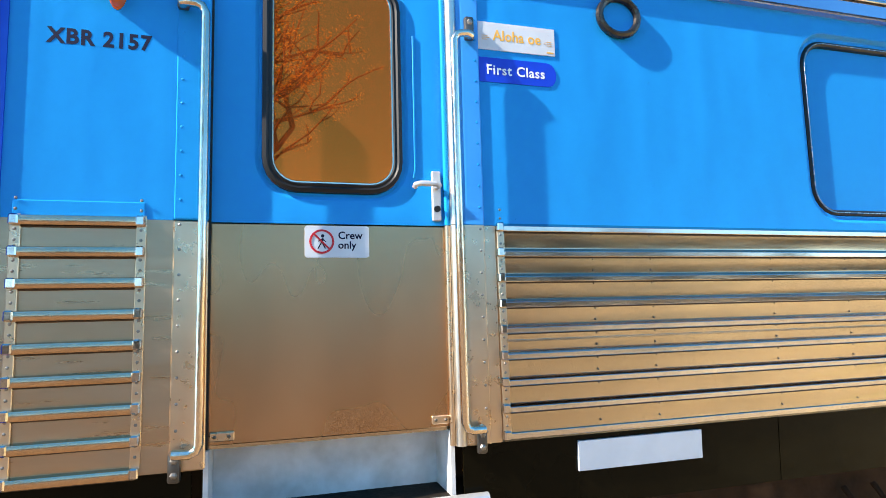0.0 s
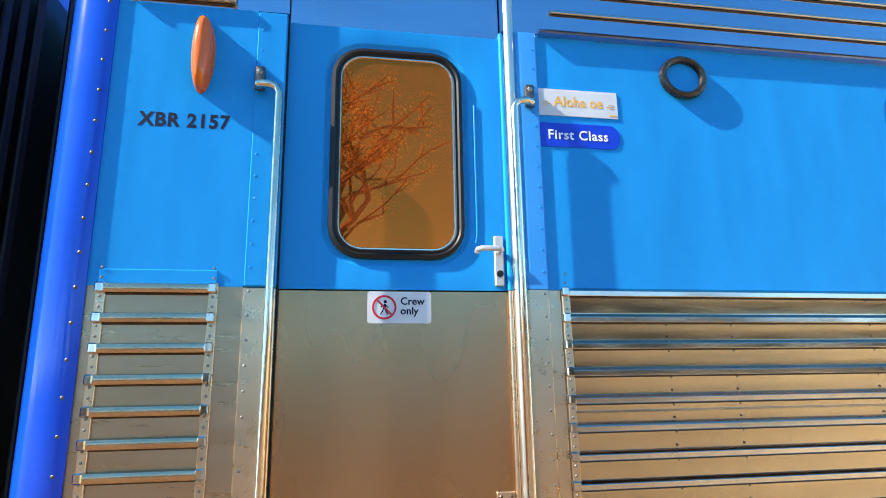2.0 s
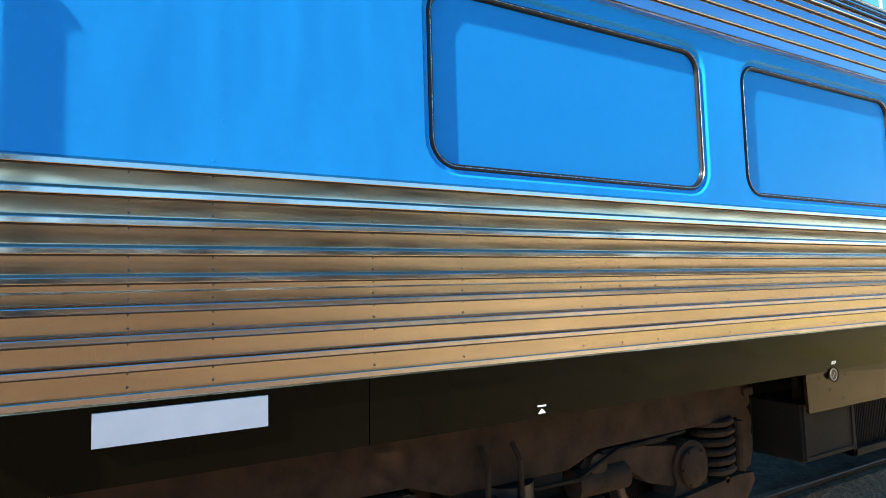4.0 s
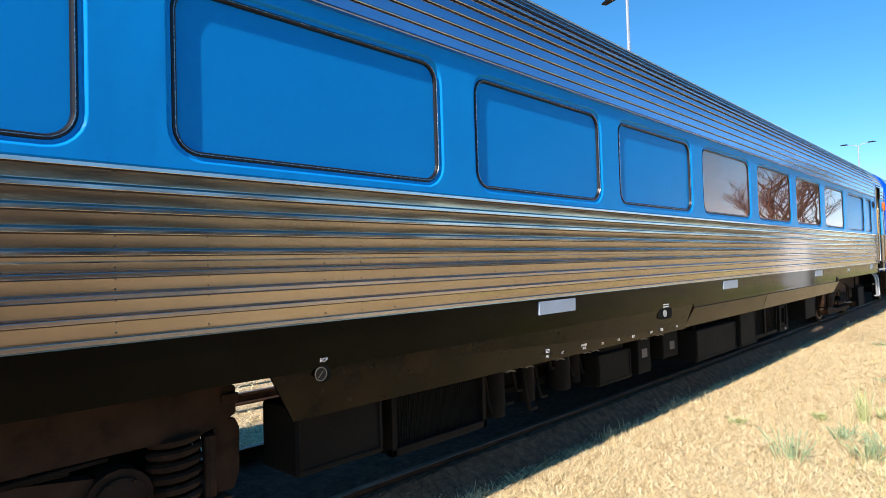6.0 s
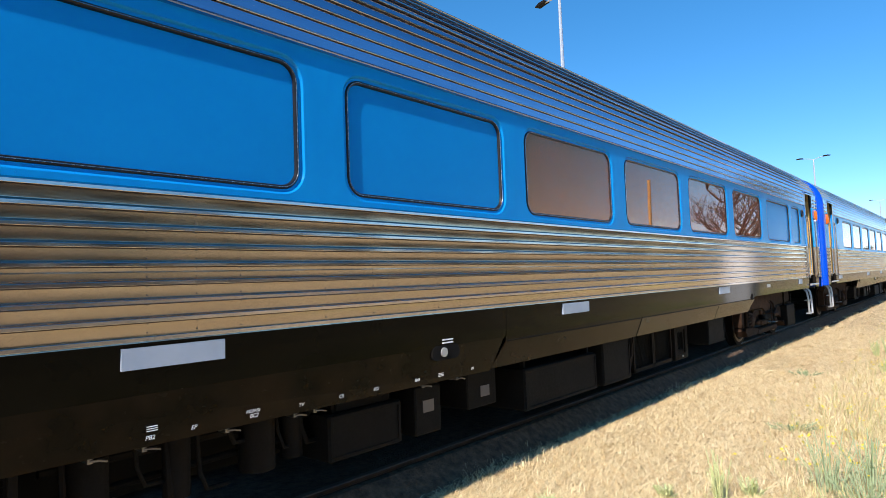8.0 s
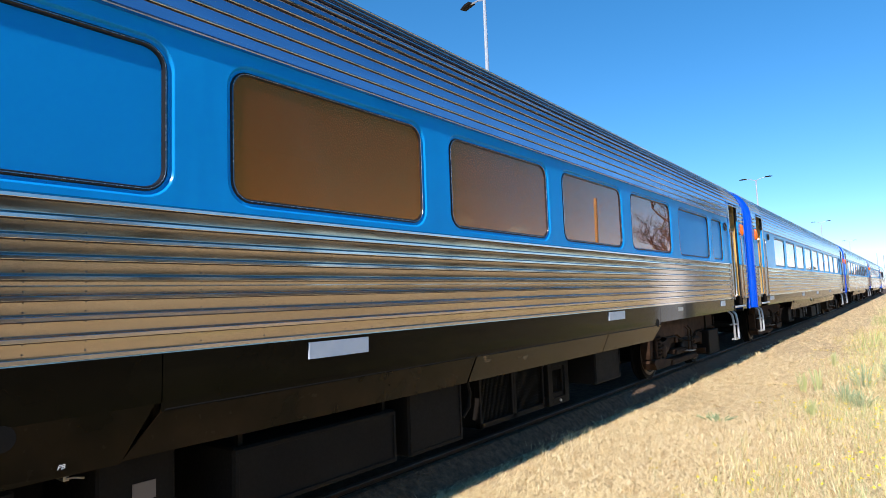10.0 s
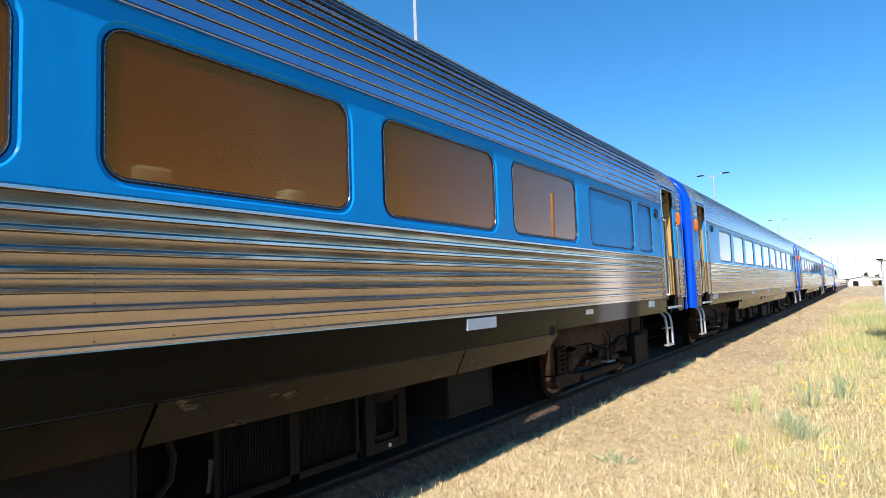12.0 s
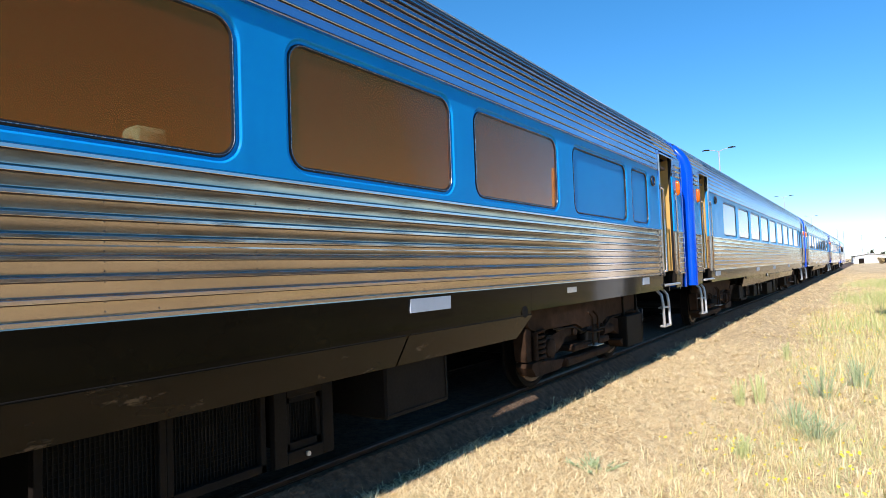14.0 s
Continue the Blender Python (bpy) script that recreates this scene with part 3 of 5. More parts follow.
    for x in (-0.43, -0.115, m(-0.43), m(-0.115)):
        again(strip, car, pose(x - 0.998, 0, 0))
    bm = boxed(-0.44, -0.105, -0.004, 0.01, 2.145, 2.19, bevel=0.003)
    fl = part("panel_flange", bm, BLUE, car)
    again(fl, car, pose(m(-0.105) + 0.44, 0, 0))
    # windows
    for i, (hx0, hx1, hz0, hz1, r) in enumerate(WINS):
        wide = 0.024 if i < 8 else 0.018
        ring = [(0.003, 0.034), (0.001, 0.016), (-wide * 0.4, 0.008), (-wide * 0.8, 0.014), (-wide, 0.03), (-wide, 0.05)]
        win = part("window", sweep(bmesh.new(), [[(x, y, z) for x, z in rr(hx0 - o, hx1 + o, hz0 - o, hz1 + o, r + o)] for o, y in ring]), BLACK, car, "window with a black rubber gasket")
        bm = sweep(bmesh.new(), [[(x, y, z) for x, z in rr(hx0 - o, hx1 + o, hz0 - o, hz1 + o, r + o)] for o, y in ((-wide * 0.30, 0.0098), (-wide * 0.35, 0.0066), (-wide * 0.43, 0.0066), (-wide * 0.5, 0.0105))])
        part("trim", bm, FILLER, win, "bright metal filler strip")
        if i in glazed:
            bm = plate(bmesh.new(), rr(hx0 + wide - 0.002, hx1 - wide + 0.002, hz0 + wide - 0.002, hz1 - wide + 0.002, r - wide), 0.019, 0.024)
            part("pane", bm, GLASS, win, "bronze reflective pane").visible_shadow = False
        else:
            bm = plate(bmesh.new(), rr(hx0 - 0.002, hx1 + 0.002, hz0 - 0.002, hz1 + 0.002, r), 0.029, 0.034)
            part("blanking_panel", bm, BLUEGLOSS, win, "glossy blue blanking panel")
    # doors and posts
    for side in (0, 1):
        t = (lambda x: x) if side == 0 else m

        def lo(a, b):
            return min(t(a), t(b)), max(t(a), t(b))

        a, b = lo(-0.03, 0.066)
        for mat, za, zb in ((BLUE, 2.141, 3.083), (STEELPOST, 1.42, 2.139)):
            part("door_post", boxed(*lo(-0.03, 0.066), -0.003, 0.09, za, zb, bevel=0.004), mat, car)
            arc = [(0.882 - 0.036 * math.cos(k), 0.028 - 0.036 * math.sin(k)) for k in [math.radians(9 * q) for q in range(11)]]
            plan = [(0.846, 0.09)] + arc + [(0.936, -0.008), (0.94, -0.005), (0.94, 0.09)]
            part("door_post", sweep(bmesh.new(), [[(t(px), py, z) for px, py in plan] for z in (za, zb)], True, True, True), BLUEPOST if mat is BLUE else STEELPOST, car, "rounded door post")
            part("door_jamb", tube(bmesh.new(), [(t(0.842), 0.006, za), (t(0.842), 0.006, zb if za < 2 else 3.36)], 0.019, 14), JAMB, car)
            part("door_jamb", tube(bmesh.new(), [(t(0.817), 0.02, za), (t(0.817), 0.02, zb)], 0.010, 12), mat, car)
        a, b = lo(0.07, 0.812)
        y = 0.03 if near and side == 0 else 0.22
        if y > 0.1:
            for x0, x1 in ((a - 0.012, a), (b, b + 0.012)):
                part("reveal", boxed(x0, x1, 0.06, y + 0.06, 1.26, 3.36), GOLDWOOD, car, "golden laminate door reveal")
        door = part("door", boxed(a, b, y, y + 0.04, 1.478, 2.138, bevel=0.003), DOORSTEEL, car, "crew door, blue above and bare steel below")
        wx0, wx1 = lo(0.222, 0.664)
        bm = holed(bmesh.new(), a, b, 2.14, 3.07, (wx0, wx1, 2.245, 2.985, 0.105), 0.012, 0.03, y)
        part("upper_panel", bm, BLUE, door, "", 17)
        part("gasket", sweep(bmesh.new(), [[(x, y + q, z) for x, z in rr(wx0 - o, wx1 + o, 2.245 - o, 2.985 + o, 0.105 + o)] for o, q in ((0.006, 0.015), (0.004, -0.008), (-0.008, -0.012), (-0.016, -0.006), (-0.022, -0.009), (-0.03, -0.004), (-0.03, 0.02))]), BLACK, door)
        part("trim", sweep(bmesh.new(), [[(x, y + q, z) for x, z in rr(wx0 - o, wx1 + o, 2.245 - o, 2.985 + o, 0.105 + o)] for o, q in ((-0.026, -0.007), (-0.03, -0.007), (-0.033, -0.002), (-0.033, 0.004))]), CHROME, door)
        part("pane", plate(bmesh.new(), rr(wx0 - 0.002, wx1 + 0.002, 2.243, 2.987, 0.1), y - 0.003, y + 0.003), DOORGLASS, door).visible_shadow = False
        part("header", boxed(a, b, y, y + 0.04, 3.07, 3.36), ROOFSTEEL, car)
        fr = boxed(a - 0.03, b + 0.03, -0.03, 0.1, 3.36, 3.39, bevel=0.004)
        part("drip_rail", fr, ROOFSTEEL, car)
        part("seal", boxed(*lo(0.062, 0.072), 0.02, 0.06, 1.47, 3.36), BLACK, car)
        # handle
        hx0, hx1 = lo(0.766, 0.797)
        ha = part("handle_plate", boxed(hx0, hx1, y - 0.014, y, 2.155, 2.325, bevel=0.003), GALV, door, "worn metal handle plate with a keyhole")
        hx = t(0.782)
        tip = t(0.70)
        part("lever", tube(bmesh.new(), [(hx, y - 0.01, 2.27), (hx, y - 0.045, 2.27), (hx + (tip - hx) * 0.15, y - 0.055, 2.272), (hx + (tip - hx) * 0.8, y - 0.055, 2.272), (tip, y - 0.05, 2.268), (tip, y - 0.042, 2.262)], 0.0095), GALV, ha)
        part("keyhole", disc(bmesh.new(), hx, y - 0.02, y - 0.013, 2.195, 0.011), BLACK, ha)
        for p0, p1 in ((0.074, 0.145), (0.748, 0.808)):
            hp_ = part("hinge_plate", boxed(*lo(p0, p1), y - 0.01, y, 1.49, 1.517, bevel=0.003), STEELPOST, door)
            for q in (0.22, 0.78):
                part("bolt", dome(bmesh.new(), t(p0 + (p1 - p0) * q), y - 0.01, 1.5035, 0.006, 0.004), DARKRING, hp_)
        part("groove", tube(bmesh.new(), [(t(0.706), y, 2.3), (t(0.712), y, 2.33), (t(0.713), y, 2.8)], 0.005, 8), BLUE, door)
        # handrails
        for bx, tx in ((-0.012, 0.054), (0.902, 0.838)):
            bx, tx = t(bx), t(tx)
            d = tx - bx
            pts = [(bx, -0.03, 2.795), (bx, -0.042, 2.795), (bx + d * 0.25, -0.047, 2.795), (bx + d * 0.6, -0.048, 2.793)]
            pts += [(bx + d * 0.85, -0.048, 2.786), (tx, -0.048, 2.765), (tx, -0.048, 1.5), (bx + d * 0.85, -0.048, 1.482), (bx + d * 0.6, -0.048, 1.475), (bx, -0.044, 1.475), (bx, -0.03, 1.475)]
            rail = part("handrail", tube(bmesh.new(), pts, 0.0135, 14), CHROME, car, "polished steel door handrail")
            for bz in (2.825, 1.437):
                br = part("bracket", boxed(bx - 0.017, bx + 0.017, -0.032, -0.008, bz - 0.042, bz + 0.042, bevel=0.008, seg=2), DARKRING, rail)
                for zz in (-0.02, 0.02):
                    part("bolt", dome(bmesh.new(), bx, -0.032, bz + zz, 0.011, 0.006), WORNBOLT, br)
        # boarding step
        part("step_riser", boxed(a, b, 0.2, 0.22, 1.262, 1.466), SCUFFED if y < 0.1 else UNDER, car, "scuffed white step riser")
        part("step_cheek", boxed(a - 0.01, a + 0.004, 0.02, 0.2, 1.262, 1.466), SCUFFED if y < 0.1 else UNDER, car)
        part("step_cheek", boxed(b - 0.004, b + 0.01, 0.02, 0.2, 1.262, 1.466), SCUFFED if y < 0.1 else UNDER, car)
        part("step_tread", boxed(a - 0.02, b + 0.1, 0.0, 0.22, 1.235, 1.262), BOXPAINT, car)
        part("step_nosing", tube(bmesh.new(), [(a - 0.02, -0.008, 1.25), (b + 0.11, -0.008, 1.25)], 0.022, 10), GALV, car, "chequered metal step nosing")
        part("sill", boxed(a, b, 0.045 if y < 0.1 else 0.052, 0.28, 1.466, 1.476), STEEL, car)
        step_stirrup(car, t(0.42))
        # lamp, porthole
        lx = t(-0.197)
        bm = bmesh.new()
        loops = []
        for q, d in ((1.0, 0.0), (0.97, 0.02), (0.82, 0.042), (0.5, 0.056), (0.15, 0.06)):
            loops.append([(lx + 0.033 * q * math.copysign(abs(math.cos(k)) ** 0.8, math.cos(k)), -0.004 - d, 2.905 + 0.133 * (q ** 0.6) * math.sin(k)) for k in [2 * math.pi * i / 24 for i in range(24)]])
        lamp = part("marker_lamp", sweep(bm, loops, True, True, True), AMBER, car, "orange marker lamp lens", 60)
        bm = sweep(bmesh.new(), [[(lx + (0.033 + o) * math.cos(k), y, 2.905 + (0.133 + o) * math.sin(k)) for k in [2 * math.pi * i / 24 for i in range(24)]] for o, y in ((0.004, 0.0), (0.003, -0.008), (-0.002, -0.008), (-0.002, 0.0))])
        part("lamp_rim", bm, AMBER, lamp)
        px, pz = (1.507, 2.945) if side == 0 else (21.63, 2.88)
        bm = bmesh.new()
        loops = []
        for i in range(28):
            k = 2 * math.pi * i / 28
            loops.append([(px + (0.081 + 0.014 * math.cos(j)) * math.cos(k), -0.012 + 0.016 * math.sin(j), pz + (0.072 + 0.014 * math.cos(j)) * math.sin(k)) for j in [2 * math.pi * q / 8 for q in range(8)]])
        loops.append(loops[0])
        port = part("porthole_ring", sweep(bm, loops), PORTRING, car, "dark oval porthole ring")
        part("porthole_cover", plate(bmesh.new(), [(px + 0.074 * math.cos(2 * math.pi * k / 24), pz + 0.066 * math.sin(2 * math.pi * k / 24)) for k in range(24)], -0.006, 0.0), BLUE, port)
        # end fairing
        hp = [(0.0, 0.006), (0.0, -0.006), (0.012, -0.011), (0.045, -0.014), (0.09, -0.010), (0.128, 0.01), (0.152, 0.045), (0.16, 0.1), (0.16, 0.4)]
        fair = part("end_fairing", hoop(bmesh.new(), hp, -1 if side == 0 else 1, t(-0.47)), ULTRA, car, "ultramarine rounded end fairing")
        part("end_wall", boxed(*lo(-0.6, -0.55), 0.3, 2.6, 1.1, 3.9), BLACK, car)
        for i in range(5):
            part("bellows_fold", boxed(*lo(-0.62 - 0.065 * i, -0.66 - 0.065 * i), 0.62, 2.28, 1.2, 3.55, bevel=0.015), BLACK, car, "black rubber gangway bellows fold")
        rv = part("rivet", dome(bmesh.new(), 0, 0, 0, 0.007, 0.003), DARKRING, fair)
        rv.matrix_basis = pose(t(-0.495), -0.0115, 1.3)
        for i in range(1, 18):
            again(rv, fair, pose(t(-0.495), -0.0115, 1.3 + 0.104 * i))
    # rivets on posts
    bm, bm2 = bmesh.new(), bmesh.new()
    for side in (0, 1):
        t = (lambda x: x) if side == 0 else m
        for i in range(22):
            z = 1.46 + 0.074 * i
            dome(bm2 if z > 2.14 else bm, t(-0.012), -0.003, z, 0.005, 0.0018)
            dome(bm2 if z > 2.14 else bm, t(0.925), -0.008, z, 0.005, 0.0018)
        for i in range(9):
            for x in (-0.43, -0.115, 0.998):
                for dz in (-0.03, 0.03):
                    dome(bm, t(x), -0.006, 1.487 + PITCH * i + dz * 0.5, 0.005, 0.003)
    tagged(part("painted_rivet", bm2, BLUE, car), kind="stuff")
    tagged(part("post_rivet", bm, WORNBOLT, car), kind="stuff")
    bm = bmesh.new()
    rng = random.Random(5)
    for x in (1.25, 1.62, 1.95, 2.2, 21.6, 21.8):
        for i in range(9):
            if rng.random() < 0.45:
                dome(bm, x + rng.uniform(-0.01, 0.01), 0.0, 2.2 + 0.1 * i, 0.004, 0.0012)
    for i in range(40):
        dome(bm, 1.0 + i * 0.52 + rng.uniform(-0.1, 0.1), 0.0, 2.165, 0.004, 0.0016)
    tagged(part("panel_rivet", bm, BLUE, car), kind="stuff")
    bm = bmesh.new()
    for i in range(8):
        zc = 1.443 + PITCH * (i + 0.5)
        x = 1.35
        while x < m(1.3):
            dome(bm, x, 0.002, zc + 0.02, 0.0042, 0.002)
            if i % 2 == 0 or i == 3:
                dome(bm, x, 0.002, zc - 0.02, 0.0042, 0.002)
            x += (0.38, 0.62, 0.24, 0.55)[int(x * 2) % 4]
    tagged(part("sheet_rivet", bm, DARKRING, car), kind="stuff")
    # skirt
    for a, b in ((-0.47, 0.03), (0.85, 2.12), (2.124, 10.06), (10.066, 17.42), (17.426, m(0.85)), (m(0.03), m(-0.47))):
        part("skirt_panel", prism(bmesh.new(), [(0.012, 1.424), (0.021, 1.18), (0.036, 1.18), (0.030, 1.424)], a, b), SKIRT, car, "glossy dark brown skirt panel")
    top = [(4.86, 0.0212, 1.1795), (10.03, 0.0212, 1.1795), (9.89, 0.07, 0.925), (5.03, 0.11, 0.92)]
    part("lower_skirt", sweep(bmesh.new(), [top, [(x, y + 0.018, z) for x, y, z in top]], True, True, True), SKIRTMID, car, "mottled brown lower skirt leaning inwards")
    for a, b, c, d in ((10.06, 12.72, 9.9, 12.66), (12.74, 15.5, 12.68, 15.42), (15.52, 17.44, 15.44, 17.2)):
        bm = bmesh.new()
        top = [(a, 0.018, 1.14), (b, 0.018, 1.14), (d, 0.075, 0.935), (c, 0.075, 0.935)]
        sweep(bm, [top, [(x, y + 0.02, z) for x, y, z in top]], True, True, True)
        part("skirt_flap", bm, SKIRTMID if a < 11 else SKIRTLOW, car, "dusty scratched lower skirt flap")
        part("hinge", tube(bmesh.new(), [(a + 0.02, 0.022, 1.146), (b - 0.02, 0.022, 1.146)], 0.004, 6), DARKCORE, car)
    part("skirt_panel", boxed(10.06, 17.42, 0.024, 0.038, 1.14, 1.1795), SKIRT, car)
    for x0 in (1.26, 7.085, 10.96, 15.53, 20.95):
        w, zb = (0.5, 1.3) if x0 < 20 else (0.3, 1.3)
        part("label_plate", prism(bmesh.new(), [(0.001, zb + 0.1), (0.004, zb), (0.0175, zb), (0.0135, zb + 0.1)], x0, x0 + w), PLATEWHITE, car, "blank white plate on the skirt")
    part("label_plate", prism(bmesh.new(), [(0.011, 1.37), (0.013, 1.31), (0.018, 1.31), (0.016, 1.37)], 18.28, 18.53), GALV, car)
    for x, z, w in ((5.155, 1.155, 0.045), (17.285, 1.18, 0.055)):
        part("port_hole", disc(bmesh.new(), x, 0.014, 0.026, z, w, 20), DARKCORE, car)
    part("port_hole", plate(bmesh.new(), rr(9.16, 9.46, 1.085, 1.19, 0.05), 0.016, 0.05), DARKCORE, car)
    part("drain_cock", disc(bmesh.new(), 9.28, 0.006, 0.016, 1.14, 0.034, 16), GALV, car)
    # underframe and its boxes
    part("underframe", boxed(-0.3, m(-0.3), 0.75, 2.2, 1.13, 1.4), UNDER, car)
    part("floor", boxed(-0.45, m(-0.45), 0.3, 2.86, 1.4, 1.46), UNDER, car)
    part("far_side", boxed(-0.47, m(-0.47), 2.86, 2.9, 1.42, 3.3), BLUE, car)
    part("far_skirt", plate(bmesh.new(), [(-0.47, 1.42), (-0.47, 1.18), (4.7, 1.18), (5.0, 0.85), (17.3, 0.85), (17.5, 1.18), (m(-0.47), 1.18), (m(-0.47), 1.42)], 2.86, 2.89), SKIRT, car)
    part("lining", boxed(-0.4, m(-0.4), 2.2, 2.25, 1.46, 3.4), INSIDE, car)
    part("ceiling_lining", boxed(-0.4, m(-0.4), 0.1, 2.2, 3.2, 3.24), INSIDE, car)
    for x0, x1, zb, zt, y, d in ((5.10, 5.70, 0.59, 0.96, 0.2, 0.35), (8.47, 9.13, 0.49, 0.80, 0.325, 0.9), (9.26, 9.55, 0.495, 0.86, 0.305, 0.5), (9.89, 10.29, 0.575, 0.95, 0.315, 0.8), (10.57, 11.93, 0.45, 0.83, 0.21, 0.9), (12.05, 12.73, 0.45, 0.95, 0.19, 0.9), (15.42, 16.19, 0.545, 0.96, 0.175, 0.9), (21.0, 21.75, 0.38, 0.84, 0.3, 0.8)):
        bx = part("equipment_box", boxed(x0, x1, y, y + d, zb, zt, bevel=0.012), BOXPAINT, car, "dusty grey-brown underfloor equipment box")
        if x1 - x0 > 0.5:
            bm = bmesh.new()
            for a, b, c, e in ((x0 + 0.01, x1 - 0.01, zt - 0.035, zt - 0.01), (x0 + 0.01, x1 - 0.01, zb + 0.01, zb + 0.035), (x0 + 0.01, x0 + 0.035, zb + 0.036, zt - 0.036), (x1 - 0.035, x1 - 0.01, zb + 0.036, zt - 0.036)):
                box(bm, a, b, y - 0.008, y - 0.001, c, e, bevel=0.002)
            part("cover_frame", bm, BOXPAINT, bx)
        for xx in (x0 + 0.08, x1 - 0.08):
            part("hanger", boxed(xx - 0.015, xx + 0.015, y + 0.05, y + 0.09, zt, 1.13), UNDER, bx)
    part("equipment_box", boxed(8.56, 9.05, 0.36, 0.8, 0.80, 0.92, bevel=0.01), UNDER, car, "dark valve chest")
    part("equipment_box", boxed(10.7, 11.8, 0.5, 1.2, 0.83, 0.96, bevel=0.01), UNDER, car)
    for x, yy in ((9.40, 0.3), (10.12, 0.31)):
        part("label_plate", boxed(x - 0.06, x + 0.06, yy, yy + 0.0045, 0.66, 0.75), BOXLABEL, car)
    grille(car, 5.84, 6.76, 0.50, 0.95, 0.28)
    grille(car, 13.3, 13.92, 0.4, 0.93)
    grille(car, 13.92, 14.56, 0.4, 0.93)
    unit = bmesh.new()
    for a, b, c, d in ((14.60, 14.70, 0.40, 0.93), (15.0, 15.1, 0.40, 0.93), (14.70, 15.0, 0.82, 0.93), (14.70, 15.0, 0.40, 0.48)):
        box(unit, a, b, 0.37, 0.42, c, d, bevel=0.004)
    unit = part("vent_unit", unit, BOXPAINT, car, "dark vented equipment unit")
    part("drain_knob", disc(bmesh.new(), 14.86, 0.352, 0.37, 0.44, 0.016, 12), GALV, unit)
    grille(car, 14.70, 15.0, 0.48, 0.82, 0.39)
    part("air_hose", tube(bmesh.new(), [(12.83, 0.3, 0.98), (12.93, 0.28, 0.92), (12.97, 0.28, 0.80), (12.95, 0.28, 0.68), (12.88, 0.3, 0.6)], 0.022, 8), UNDER, car, "black rubber hose")
    rng = random.Random(3)
    for i in range(9):
        x = 6.98 + i * 0.17
        zb = rng.uniform(0.45, 0.75)
        part("air_pipe", tube(bmesh.new(), [(x, 0.5, 0.96), (x, 0.45, zb + 0.1), (x + 0.04, 0.45, zb), (x + 0.2, 0.5, zb - 0.02)], rng.uniform(0.012, 0.022), 7), UNDER, car)
    part("air_pipe", tube(bmesh.new(), [(6.9, 0.55, 0.8), (8.5, 0.55, 0.8)], 0.03, 8), UNDER, car)
    part("air_pipe", tube(bmesh.new(), [(6.9, 0.6, 0.62), (8.5, 0.6, 0.66)], 0.022, 8), UNDER, car)
    for x, zz, r in ((7.1, 0.62, 0.1), (7.55, 0.66, 0.075), (8.05, 0.68, 0.11), (8.3, 0.7, 0.07)):
        part("reservoir", tube(bmesh.new(), [(x, 0.5, zz - 0.14), (x, 0.5, zz - 0.12), (x, 0.5, zz + 0.2), (x, 0.5, zz + 0.22)], r, 14), UNDER, car)
    for x in (7.05, 7.3, 7.75, 8.2, 8.35, 9.35, 9.75):
        bm = tube(bmesh.new(), [(x, 0.3, 0.86), (x + 0.03, 0.28, 0.862), (x + 0.07, 0.28, 0.85)], 0.006, 6)
        part("valve_cock", box(bm, x - 0.012, x + 0.012, 0.3, 0.5, 0.848, 0.872), WORNBOLT, car)
    # dark boxes and core added to block light and view below the car
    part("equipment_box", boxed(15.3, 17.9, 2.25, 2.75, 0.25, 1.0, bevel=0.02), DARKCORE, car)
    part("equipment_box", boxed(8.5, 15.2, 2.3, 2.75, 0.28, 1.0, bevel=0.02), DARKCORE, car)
    part("underfloor_blocker", boxed(6.3, 16.5, 1.0, 1.9, 0.45, 1.0), DARKCORE, car)
    for x in (BOGIE_X, m(BOGIE_X)):
        build_bogie(car, x)
    bm = tube(bmesh.new(), [(m(-0.3), 0.9, 0.95), (m(-0.45), 0.8, 0.6), (m(-0.62), 0.85, 0.55), (m(-0.8), 0.9, 0.75)], 0.03, 8)
    part("coupling_hose", bm, BLACK, car)
    part("coupler", boxed(m(-0.3), m(-1.2), 1.3, 1.6, 0.85, 1.1, bevel=0.03), UNDER, car)
    if near:
        signs(car)
    return car


